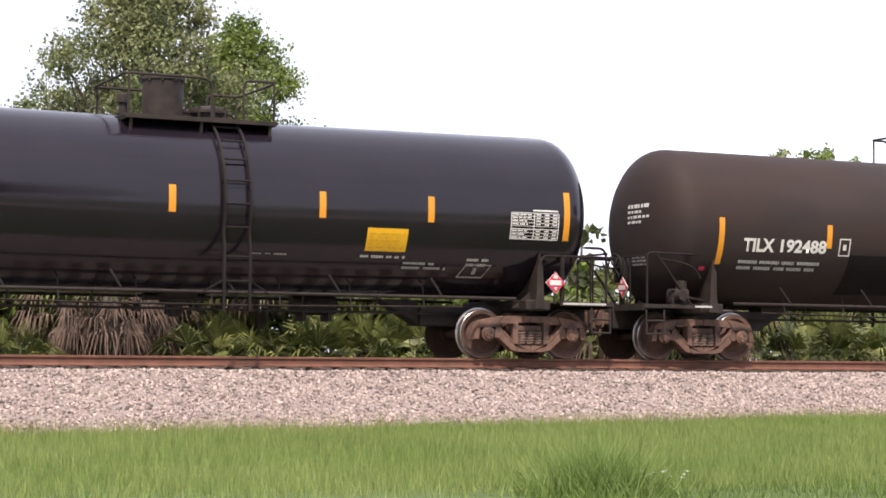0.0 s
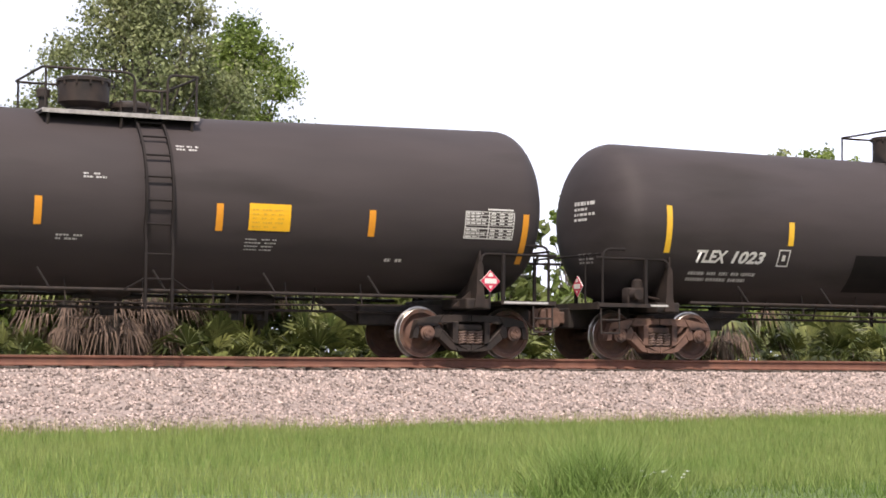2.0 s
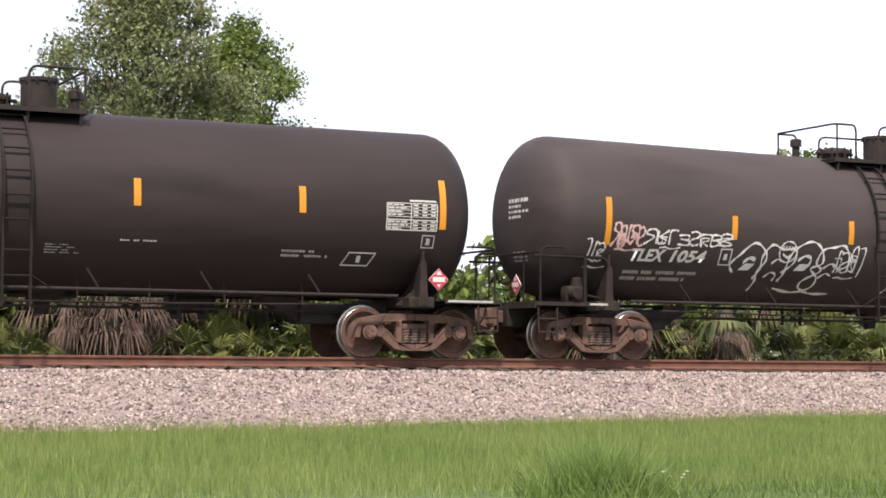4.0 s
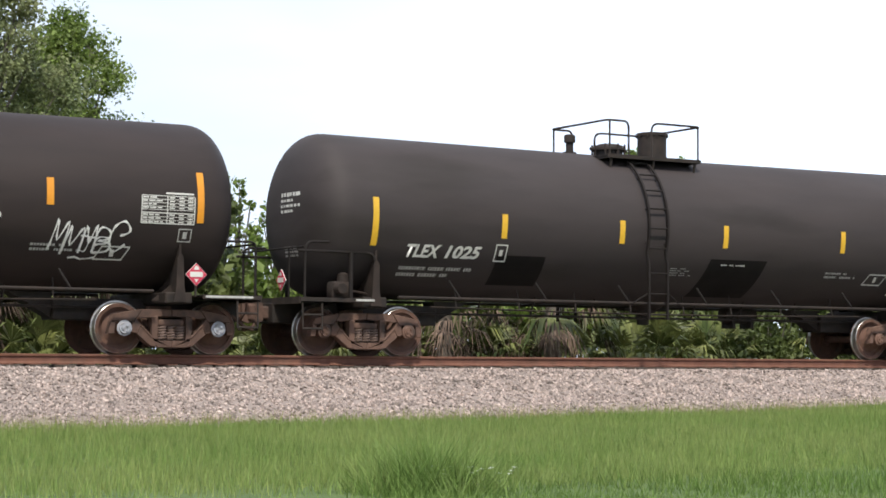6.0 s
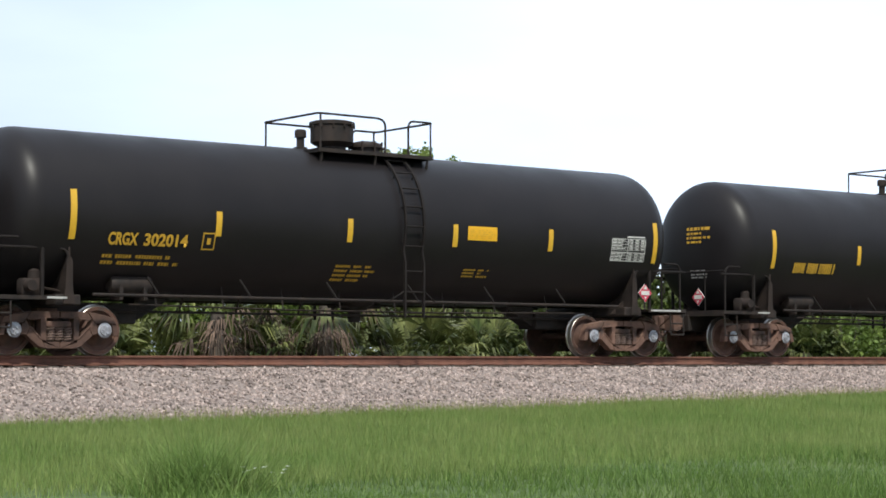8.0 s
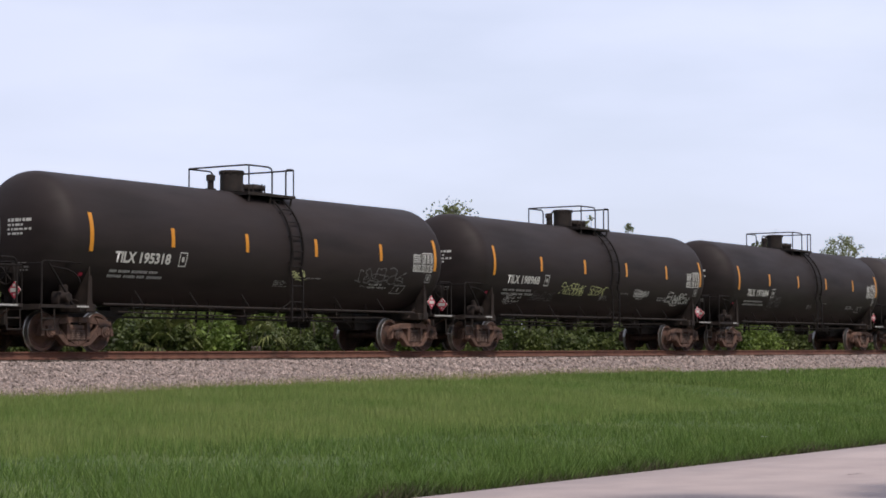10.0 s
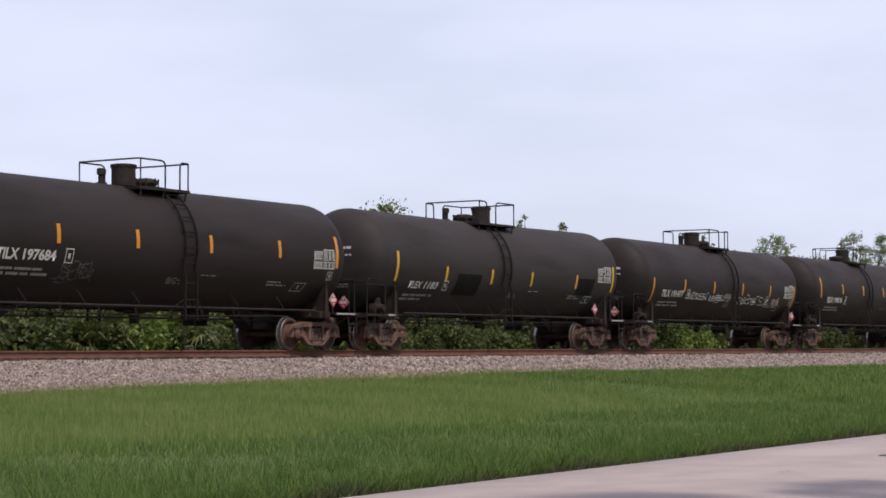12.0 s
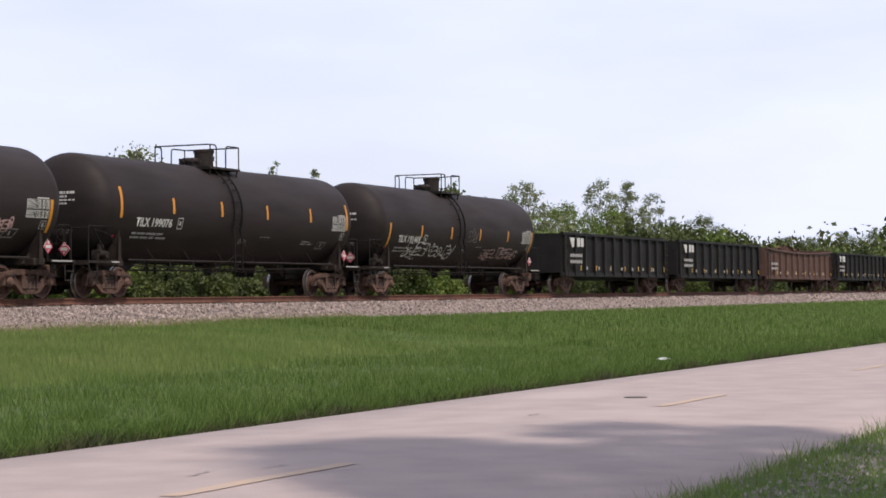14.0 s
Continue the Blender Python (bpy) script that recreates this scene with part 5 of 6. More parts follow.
    c = tank_car(at, "semi-gloss black tank car with yellow lettering" if k != 2 else "semi-gloss black tank car with sky sheen put into its paint", "sheen" if k == 2 else "semi", tape="lemon", top=2.80, tall=3.08, xs=(-7.1, -4.0, -0.91, 1.8, 4.46, 7.62), flip=True, ladder=0.65, reservoir=True, dome=1, tz=2.72, walkway=(2.0, 0.95), shell=(0.0, 0.0, 0.0, 0.0), caps=True,
                 tablecolour="ochre" if k == 1 else "white")
    if k == 0:
        owner_marks(c, "CRGX 302014", "ochre", -6.35, -4.65, 2.08, 2.32, second="ochre")
    else:
        add(c, "small_lettering", bars(-6.35, -4.65, 2.06, 2.34, 1, 70 + k, fill=0.9, words=3), "ochre")
    yellow_panel(c, 2.13, 2.93, 2.48, 2.78)
    add(c, "small_lettering", bars(-1.1, -0.1, 1.54, 1.9, 4, 71, words=2), "ochre")
    add(c, "small_lettering", bars(2.2, 2.9, 1.7, 1.9, 3, 72, words=2), "ochre")

# 13 to 19
for at, text, seed, low in ((40.5, "TILX 195318", 1, 0), (58.5, "TILX 198968", 2, 0), (76.6, "TILX 197684", 3, 0), (112.75, "TILX 191477", 4, 0.1), (130.85, "TILX 199076", 5, 0), (149.15, "TILX 191469", 6, 0.1)):
    c = tank_car(at, {1: "black tank car with white lettering and grey scrawls", 2: "black tank car with yellow-green and white scrawls", 3: "black tank car with one faint scrawl",
                      4: "black tank car with a row of white scrawls", 5: "plain black tank car with white lettering", 6: "black tank car with large smeared white scrawls"}[seed],
                 top=2.77 if low else 3.08, tall=2.78 if low else 3.32, tz=2.9 - low, ladder=0.6 if seed in (1, 2, 3, 4) else -0.55, flip=seed in (1, 2, 3, 4), walkway=(1.35, 0.7) if seed < 5 else (0.75, 1.2))
    owner_marks(c, text, x0=-6.35, x1=-4.35, z0=2.16 - low, z1=2.43 - low)
    right_marks(c, "dim")
    if seed == 1:
        add(c, "sprayed_scrawl", scrawl(3.5, 5.9, 1.9, 2.4, 31, 6, 0.02), "faded", "faded grey sprayed scrawl")
        add(c, "sprayed_scrawl", scrawl(0.6, 1.2, 2.0, 2.2, 32, 4, 0.02, True), "lime", "pale sprayed scrawl")
    if seed == 2:
        add(c, "sprayed_scrawl", scrawl(-2.85, -1.3, 1.88, 2.25, 33, 7, 0.016), "lime", "yellow-green sprayed scrawl")
        add(c, "sprayed_scrawl", scrawl(-0.9, 0.3, 1.88, 2.2, 34, 5, 0.016), "lime", "yellow-green sprayed scrawl")
        add(c, "sprayed_scrawl", scrawl(2.4, 3.4, 1.9, 2.16, 35, 4, 0.016), "spray", "white sprayed scrawl")
        add(c, "sprayed_scrawl", scrawl(5.05, 6.8, 1.72, 2.08, 36, 6, 0.02), "spray", "white sprayed scrawl")
        add(c, "sprayed_scrawl", scrawl(-6.05, -5.15, 1.58, 1.84, 37, 5, 0.010), "spray", "white sprayed scrawl")
        add(c, "sprayed_scrawl", scrawl(-4.55, -3.15, 1.64, 1.94, 38, 6, 0.010), "faded", "faded sprayed scrawl")
    if seed == 3:
        add(c, "sprayed_scrawl", scrawl(-4.3, -2.9, 1.72, 2.2, 39, 5, 0.012), "faded", "faint grey sprayed scrawl")
    if seed == 4:
        add(c, "sprayed_scrawl", scrawl(-4.0, -2.0, 2.0, 2.3, 40, 8, 0.016), "spray", "white sprayed scrawl")
        add(c, "sprayed_scrawl", scrawl(-1.8, 0.4, 1.98, 2.25, 41, 7, 0.016), "spray", "white sprayed scrawl")
        add(c, "sprayed_scrawl", scrawl(1.3, 4.6, 1.9, 2.25, 42, 9, 0.016), "spray", "white sprayed scrawl")
        add(c, "sprayed_scrawl", scrawl(5.0, 5.8, 1.9, 2.2, 43, 4, 0.03, True), "pink", "pink sprayed scrawl")
    if seed == 6:
        add(c, "sprayed_scrawl", scrawl(-5.4, -0.9, 1.5, 2.05, 44, 9, 0.025), "spray", "smeared white sprayed scrawl")
        add(c, "sprayed_scrawl", scrawl(2.2, 6.2, 1.55, 2.0, 45, 9, 0.025), "pink", "smeared pinkish sprayed scrawl")
        add(c, "sprayed_scrawl", scrawl(0.3, 1.2, 2.2, 2.7, 46, 3, 0.02), "faded", "faint grey sprayed scrawl")

# 16
c = tank_car(94.5, "dark grey tank car with italic lettering and black patches", tape="lemon", xs=TLEX_XS, top=2.66, tall=3.05, tz=3.0, placard_x=6.22, walkway=(0.85, 1.6), paint="grey", shell=(0.0, 0.0, 0.06, 0.06))
owner_marks(c, "TLEX 1183", x0=-6.35, x1=-4.65, z0=1.93, z1=2.15, lean=0.25)
add(c, "dark_patch", quad_patch(-3.62, -2.1, 1.77, 2.46, 0.005, None, 0.1).mesh("dark_patch"), "patch")
add(c, "dark_patch", quad_patch(4.75, 6.0, 1.95, 2.55, 0.005, None, 0.1).mesh("dark_patch"), "patch")
right_marks(c)


# -- open cars at the end --
def gondola(at, half, label, paint, top=2.87, logo=True, load=False, sag=0.0):
    car = thing("gondola", label, "gondola", pose(at, TRACK_Y, RAIL_Z), group="open cars of the train")
    CARS.append((car, at))
    w = 1.5
    n = 16

    def rim(x):
        return top - sag * (1 - (x / half) ** 2)
    for s in (-1, 1):
        wall, ya, yb = Geo(), s * (w - 0.12), s * (w - 0.06)
        xs_ = [-half + 2 * half * i / n for i in range(n + 1)]
        wall.add([p for x in xs_ for p in ((x, ya, 1.0), (x, yb, 1.0), (x, yb, rim(x)), (x, ya, rim(x)))],
                 [(4 * i + k, 4 * i + (k + 1) % 4, 4 * i + 4 + (k + 1) % 4, 4 * i + 4 + k) for i in range(n) for k in range(4)] + [(0, 1, 2, 3), (4 * n + 3, 4 * n + 2, 4 * n + 1, 4 * n)])
        part("side_wall", wall.mesh("side_wall", 30), M[paint], car)
        x = -half if s < 0 else half - 0.06
        part("end_wall", Geo().box(x, x + 0.06, -w + 0.12, w - 0.12, 1.0, top + (0.12 if s > 0 else 0)).mesh("end_wall"), M[paint], car)
    part("floor_plate", Geo().box(-half + 0.06, half - 0.06, -w + 0.12, w - 0.12, 1.0, 1.08).mesh("floor_plate"), M[paint], car)
    for s in (-1, 1):
        rail = Geo()
        for i in range(n):
            xa, xb = -half + 2 * half * i / n, -half + 2 * half * (i + 1) / n
            za, zb = rim(xa), rim(xb)
            y0, y1 = s * w - 0.07, s * w + 0.07
            rail.add([(xa, y0, za - 0.06), (xb, y0, zb - 0.06), (xb, y1, zb - 0.06), (xa, y1, za - 0.06), (xa, y0, za + 0.06), (xb, y0, zb + 0.06), (xb, y1, zb + 0.06), (xa, y1, za + 0.06)],
                     [(3, 2, 1, 0), (4, 5, 6, 7), (0, 1, 5, 4), (1, 2, 6, 5), (2, 3, 7, 6), (3, 0, 4, 7)])
        part("top_rim", rail.mesh("top_rim", 30), M[paint], car)
    stake = cached(("stake", paint, top, sag), lambda: Geo().slab([(-0.09, 0.86), (0.09, 0.86), (0.09, top - sag - 0.08), (-0.09, top - sag - 0.08)], -0.10, 0.07).mesh("side_stake"))
    for k in range(12):
        x = -half + 0.35 + (2 * half - 0.7) * k / 11
        for s in (-1, 1):
            part("side_stake", stake, M[paint], car, m=pose(x, s * (w - 0.02), 0, 0, 0, 0 if s < 0 else 180))
    sill = Geo()
    sill.box(-half, half, -w - 0.02, -w + 0.12, 0.80, 1.0, 0.02)
    sill.box(-half, half, w - 0.12, w + 0.02, 0.80, 1.0, 0.02)
    sill.box(-half - 0.4, half + 0.4, -0.3, 0.3, 0.66, 0.98, 0.02)
    part("side_sill", sill.mesh("side_sill", 30), M[paint], car)
    for s in (-1, 1):
        lad = Geo()
        for x in (0.0, 0.42):
            lad.tube([(x, -w - 0.12, 0.45), (x, -w - 0.12, top - 0.1)], 0.018, 6)
        for k in range(6):
            lad.tube([(0, -w - 0.12, 0.5 + 0.38 * k), (0.42, -w - 0.12, 0.5 + 0.38 * k)], 0.016, 6)
        part("grab_ladder", lad.mesh("grab_ladder", 40), M["iron"], car, m=pose(s * (half - 0.3) - 0.2, 0, 0))
        add_truck(car, s * (half - 1.55))
        q = cached("coupler", coupler_mesh)
        part("coupler", q, M["truck"], car, m=(pose(half + 1.02 - 9.13, 0, 0) if s > 0 else pose(-(half + 1.02 - 9.13), 0, 0, 0, 0, 180)))

    def flat(x0, x1, z0, z1, g):
        g.box(x0, x1, -w - 0.13, -w - 0.124, z0, z1)
    if logo:
        # the owner's emblem, as plain shapes
        g = Geo()
        g.add([(-half + 0.7, -w - 0.128, top - 0.2), (-half + 1.4, -w - 0.128, top - 0.2), (-half + 1.25, -w - 0.128, top - 0.66), (-half + 1.05, -w - 0.128, top - 0.66)], [(0, 3, 2, 1)])
        for q in (1.72, 2.22):
            block = Geo()
            flat(-half + q, -half + q + 0.40, top - 0.62, top - 0.2, block)
            part("emblem_block", block.mesh("emblem_block"), M["white"], car)
        part("emblem", g.mesh("emblem"), M["white"], car)
    g, r = Geo(), random.Random(int(at))
    for k in range(2):
        for j in range(6):
            flat(-half + 0.8 + 0.28 * j, -half + 1.0 + 0.28 * j, 1.75 - 0.3 * k, 1.9 - 0.3 * k, g)
    for k in range(7):
        x = -half + 3 + (2 * half - 4) * k / 7
        flat(x, x + 0.18, 1.15, 1.3, g)
    tagged(part("small_lettering", g.mesh("small_lettering"), M["half"], car), kind="stuff")
    g = Geo()
    for k in range(7):
        x = -half + 2.2 + (2 * half - 3) * k / 6
        flat(x, x + 0.1, 1.12, 1.36, g)
    part("reflective_stripe", g.mesh("reflective_stripe"), M["lemon"], car)
    if load:
        rng = np.random.default_rng(9)
        V, F = [], []
        for k in range(260):
            x, y = rng.uniform(-half * 0.35, half * 0.55), rng.uniform(-1.2, 1.2)
            z = top - sag - 0.7 + 1.0 * math.exp(-((x - 0.8) / 3) ** 2) * (1 - 0.3 * abs(y)) + rng.uniform(-0.2, 0.2)
            d = rng.normal(size=(4, 3)) * 0.28
            V += [(x + a, y + b * 0.6, z + e * 0.6) for a, b, e in d]
            F += [(4 * k, 4 * k + 1, 4 * k + 2), (4 * k, 4 * k + 2, 4 * k + 3), (4 * k, 4 * k + 1, 4 * k + 3), (4 * k + 1, 4 * k + 2, 4 * k + 3)]
        heap = Geo().add(V, F)
        tagged(part("scrap_heap", heap.mesh("scrap_heap"), M["scrap"], car, "heap of rusty scrap"), kind="stuff")
        fill = Geo().box(-half + 0.1, half - 0.1, -w + 0.14, w - 0.14, 1.09, top - sag - 0.7)
        part("scrap_fill", fill.mesh("scrap_fill"), M["scrap"], car)
    return car


gondola(168.7, 8.0, "black open gondola with ribbed sides and white emblem", "gondola")
gondola(187.6, 8.7, "black ribbed gondola with white emblem and tape", "gondola", 2.9)
gondola(207.2, 9.2, "red-brown open gondola heaped with rusty scrap", "oxide", 2.85, logo=False, load=True, sag=0.22)
gondola(226.8, 8.9, "black ribbed gondola behind the brown one", "gondola", 2.8)
gondola(246.4, 8.9, "black ribbed gondola near the end of the view", "gondola", 2.8)

# ---- plants ----
def leaf_mesh(name, centres, radii, count, size, seed, mat, flat=0.75, long=1.6):
    """Leaves as small folded diamonds, strewn through clumps, denser towards their skins."""
    g = np.random.default_rng(seed)
    c = np.asarray(centres, float)
    r = np.asarray(radii, float)
    wgt = r ** 2 / (r ** 2).sum()
    k = g.choice(len(c), count, p=wgt)
    d = g.normal(size=(count, 3))
    d /= np.linalg.norm(d, axis=1)[:, None]
    twig = g.integers(0, 9, count)
    lump = np.random.default_rng(seed + 7).normal(size=(len(c), 9, 3))
    lump /= np.linalg.norm(lump, axis=2)[..., None]
    P = c[k] + lump[k, twig] * (r[k] * 0.75)[:, None] * np.array([1, 1, flat]) + d * (r[k] * 0.62 * np.minimum(np.abs(g.normal(size=count)), 1.35) ** 0.8)[:, None]
    a = g.normal(size=(count, 3)) + d * 0.5
    a /= np.linalg.norm(a, axis=1)[:, None]
    b = np.cross(a, g.normal(size=(count, 3)))
    b /= np.linalg.norm(b, axis=1)[:, None] + 1e-9
    s = (size * g.uniform(0.6, 1.4, count))[:, None]
    n = np.cross(a, b)
    V = np.stack([P - a * s * long / 2, P + b * s / 2 + n * s * 0.12, P + a * s * long / 2, P - b * s / 2 + n * s * 0.12], 1)
    F = 4 * np.arange(count)[:, None] + np.array([[0, 1, 2, 3]])
    F = np.concatenate([F[:, [0, 1, 2]], F[:, [0, 2, 3]]])
    return array_mesh(name, V.reshape(-1, 3), F, mat)


def tree(x, y, h, spread, seed, mat="leaf", count=9000, leaf=0.16, base=None, trunk=0.22, crown_from=0.3, clumps=26, label="", name="tree", clump=0.28, open_=0.0):
    """A tree with a tapered trunk, limbs to its clumps, and a ragged crown."""
    r = random.Random(seed)
    z0 = float(height(x, y)) - 0.1 if base is None else base
    ob = thing(name, label or "broad leafy tree behind the railway", "tree", pose(x, y, z0))
    top = h - z0
    wood = Geo()
    lean = (r.uniform(-0.4, 0.4), r.uniform(-0.3, 0.3))
    spine = [(lean[0] * t + 0.15 * math.sin(3 * t + seed), lean[1] * t, top * 0.72 * t) for t in (0, 0.2, 0.4, 0.6, 0.8, 1.0)]
    wood.tube(spine, trunk, 9, radii=[trunk * 1.3, trunk, trunk * 0.85, trunk * 0.65, trunk * 0.45, trunk * 0.2])
    cs, rs = [], []
    for i in range(clumps):
        t = crown_from + (1 - crown_from) * (i + 0.5) / clumps
        a = i * 2.4 + r.uniform(-0.5, 0.5)
        wide = spread * math.sin(math.pi * min(1, 0.22 + 0.78 * (t - crown_from) / (1 - crown_from))) ** 0.7
        d = wide * r.uniform(0.35, 1.0)
        c = (d * math.cos(a), d * math.sin(a) * 0.8, top * t * r.uniform(0.92, 1.0))
        cr = spread * clump * r.uniform(0.6, 1.25) * (1.15 - 0.4 * t)
        cs.append(c)
        rs.append(cr)
        k = max(0, min(4, int(t * 5 * 0.8)))
        s = spine[k]
        wood.tube([s, ((s[0] + c[0]) / 2, (s[1] + c[1]) / 2, (s[2] + c[2]) / 2 - 0.1), c], 0.05, 5, radii=[trunk * 0.4, trunk * 0.22, 0.012])
        for q in range(3):
            e = (c[0] + r.uniform(-1, 1) * cr, c[1] + r.uniform(-1, 1) * cr, c[2] + r.uniform(-0.6, 1.0) * cr)
            wood.tube([c, e], 0.012, 4, radii=[0.014, 0.005])
    part("trunk", wood.mesh("trunk", 50), M["bark"], ob)
    part("crown", leaf_mesh("crown", cs, rs, count, leaf, seed, M[mat]), M[mat], ob)
    return ob


def fan(V, F, root, tip_dir, size, g, droop=0.35, blades=14, spread=2.3, width=0.045):
    """One fan frond: a stalk and a fan of narrow, drooping blades."""
    d = np.array(tip_dir, float)
    d /= np.linalg.norm(d)
    side = np.cross(d, [0, 0, 1.0])
    side /= np.linalg.norm(side) + 1e-9
    up = np.cross(side, d)
    root = np.array(root, float)
    hub = root + d * size * 0.9
    o = len(V)
    V += [root - side * 0.012, root + side * 0.012, hub + side * 0.010, hub - side * 0.010]
    F += [(o, o + 1, o + 2), (o, o + 2, o + 3)]
    for k in range(blades):
        a = spread * (k / (blades - 1) - 0.5) + g.normal() * 0.05
        bd = d * math.cos(a) + side * math.sin(a) + up * 0.12 * math.cos(2 * a)
        ln = size * (0.75 + 0.3 * math.cos(a)) * g.uniform(0.85, 1.1)
        mid = hub + bd * ln * 0.55
        tip = hub + bd * ln + np.array([0, 0, -1]) * ln * droop * g.uniform(0.6, 1.5)
        wv = np.cross(bd, up)
        wv = wv / (np.linalg.norm(wv) + 1e-9) * width * size
        o = len(V)
        V += [hub, mid - wv, mid + wv, tip]
        F += [(o, o + 1, o + 2), (o + 1, o + 3, o + 2)]


def palm_meshes(seed, stem, size, fronds, dead, low=-0.3):
    g = np.random.default_rng(seed)
    V, F = [], []
    for k in range(fronds):
        a, e = k * 2.4 + g.uniform(-0.3, 0.3), g.uniform(low, 1.3)
        fan(V, F, (0.1 * math.cos(a), 0.1 * math.sin(a), stem + g.uniform(-0.1, 0.15)), (math.cos(a) * math.cos(e), math.sin(a) * math.cos(e), math.sin(e)), size * g.uniform(0.75, 1.15), g, 0.25 + 0.2 * (1.2 - e))
    green = array_mesh("fronds", np.array(V), np.array(F), M["frond"])
    V, F = [], []
    for k in range(dead):
        a, e = k * 2.4 + 1, g.uniform(-1.25, 0.2)
        fan(V, F, (0.12 * math.cos(a), 0.12 * math.sin(a), stem - g.uniform(0, 0.25)), (math.cos(a) * math.cos(e), math.sin(a) * math.cos(e), math.sin(e)), size * g.uniform(0.5, 0.95), g, 0.6, 11, 1.7, 0.026)
    brown = array_mesh("dead_fronds", np.array(V), np.array(F), M["dead"]) if dead else None
    wood = Geo().tube([(0, 0, -0.3), (0.03, 0.02, stem * 0.5), (0, 0, stem)], 0.16, 9, radii=[0.2, 0.17, 0.15]).mesh("trunk", 40)
    return green, brown, wood


PALMS = {"low": palm_meshes(1, 0.35, 0.75, 20, 5), "low2": palm_meshes(2, 0.5, 0.7, 18, 10), "skirt": palm_meshes(3, 1.5, 0.85, 16, 26), "tall": palm_meshes(4, 2.9, 1.0, 34, 14, -0.9), "shaggy": palm_meshes(6, 3.15, 0.9, 36, 46, -1.0), "withered": palm_meshes(9, 1.6, 0.62, 7, 44, 0.0)}


def palm(kind, x, y, turn, s, label):
    green, brown, wood = PALMS[kind]
    ob = thing("palm" if kind in ("tall", "skirt", "shaggy", "withered") else "palmetto", label, "palm", pose(x, y, float(height(x, y)) - 0.05, 0, 0, turn), group="palms behind the railway")
    ob.scale = (s, s, s)
    part("fronds", green, M["frond"], ob)
    if brown:
        part("dead_fronds", brown, M["dead"], ob, "dry brown hanging fronds")
    part("trunk", wood, M["bark"], ob)


rng = random.Random(12)
# the oak and the greener tree beside it
tree(14.75, 50.0, 12.6, 3.5, 3, "leaf", 78000, 0.072, trunk=0.28, crown_from=0.3, clumps=100, clump=0.24, label="large dark-leaved oak behind the railway", name="oak_tree")
tree(18.75, 54.0, 12.0, 2.35, 5, "leaf2", 46000, 0.075, trunk=0.24, crown_from=0.25, clumps=60, clump=0.32, label="bright green leafy tree beside the oak")
tree(10.2, 45.5, 7.7, 1.9, 7, "leaf2", 15000, 0.085, crown_from=0.2, clumps=34, label="small bright green tree below the oak")
# palms that show between the cars
palm("tall", 11.6, 42.5, 20, 1.30, "cabbage palm with green and hanging dry fronds")
palm("tall", 13.4, 43.5, 140, 1.25, "cabbage palm with green and hanging dry fronds")
palm("tall", 9.6, 43.8, 250, 1.15, "cabbage palm with green and hanging dry fronds")
palm("shaggy", 14.5, 40.0, 75, 1.0, "cabbage palm with a thick skirt of dry brown fronds")
# low palmettos along the bank
x = 2.0
while x < 32:
    kind = rng.choice(("low", "low2", "low")) if 13.5 < x < 22 or x > 26 else rng.choice(("skirt", "low2", "skirt", "low"))
    if 9.6 < x < 12.9 and rng.random() < 0.6:
        kind = "withered"
    palm(kind, x, 38.9 + rng.uniform(-0.5, 0.9), rng.uniform(0, 360), rng.uniform(0.8, 1.15) * (1.3 if kind == "withered" else 1.2 if kind == "skirt" else 1.0), "withered palm hung with dry brown fronds" if kind == "withered" else "fan palmetto with dry brown skirts" if kind in ("skirt", "low2") else "low green fan palmetto")
    x += rng.uniform(0.42, 0.8) * (1.5 if kind == "withered" else 1)
for x in (34.5, 38.2, 43.0, 47.5):
    palm("low2", x, 39.0 + rng.uniform(-0.3, 0.5), rng.uniform(0, 360), 1.05, "fan palmetto with dry brown skirts")


def shrub_meshes(seed, h, w, mat, count, leaf, lumps=15, sprigs=5):
    r = random.Random(seed)
    cs, rs = [], []
    for i in range(lumps):
        a, d = r.uniform(0, 6.28), w * math.sqrt(r.random())
        z = h * r.uniform(0.12, 0.9) * (1 - 0.35 * d / w)
        cs.append((d * math.cos(a), d * math.sin(a) * 0.7, z))
        rs.append(w * r.uniform(0.25, 0.5))
    wood = Geo()
    for c in cs:
        wood.tube([(c[0] * 0.2, c[1] * 0.2, -0.2), (c[0] * 0.6, c[1] * 0.6, c[2] * 0.5), c], 0.02, 4, radii=[0.03, 0.02, 0.006])
    for k in range(sprigs):
        a = r.uniform(0, 6.28)
        wood.tube([(0.3 * math.cos(a), 0.3 * math.sin(a), 0), (w * 0.8 * math.cos(a), w * 0.5 * math.sin(a), h * 1.1)], 0.01, 4, radii=[0.018, 0.005])
        cs.append((w * 0.75 * math.cos(a), w * 0.5 * math.sin(a), h * 1.02))
        rs.append(w * 0.16)
    return leaf_mesh("foliage", cs, rs, count, leaf, seed, M[mat]), wood.mesh("branchwork", 40)


SHRUBS = [shrub_meshes(31, 2.0, 1.2, "leaf3", 1900, 0.105), shrub_meshes(32, 2.3, 1.4, "leaf2", 2100, 0.10), shrub_meshes(33, 1.7, 1.1, "leaf3", 1700, 0.105), shrub_meshes(34, 1.2, 1.0, "leaf3", 1300, 0.095)]
TALL_SHRUBS = [shrub_meshes(35, 3.9, 2.0, "leaf3", 2000, 0.20), shrub_meshes(36, 3.5, 1.8, "leaf2", 1800, 0.19), shrub_meshes(37, 4.2, 2.1, "leaf3", 2000, 0.20)]

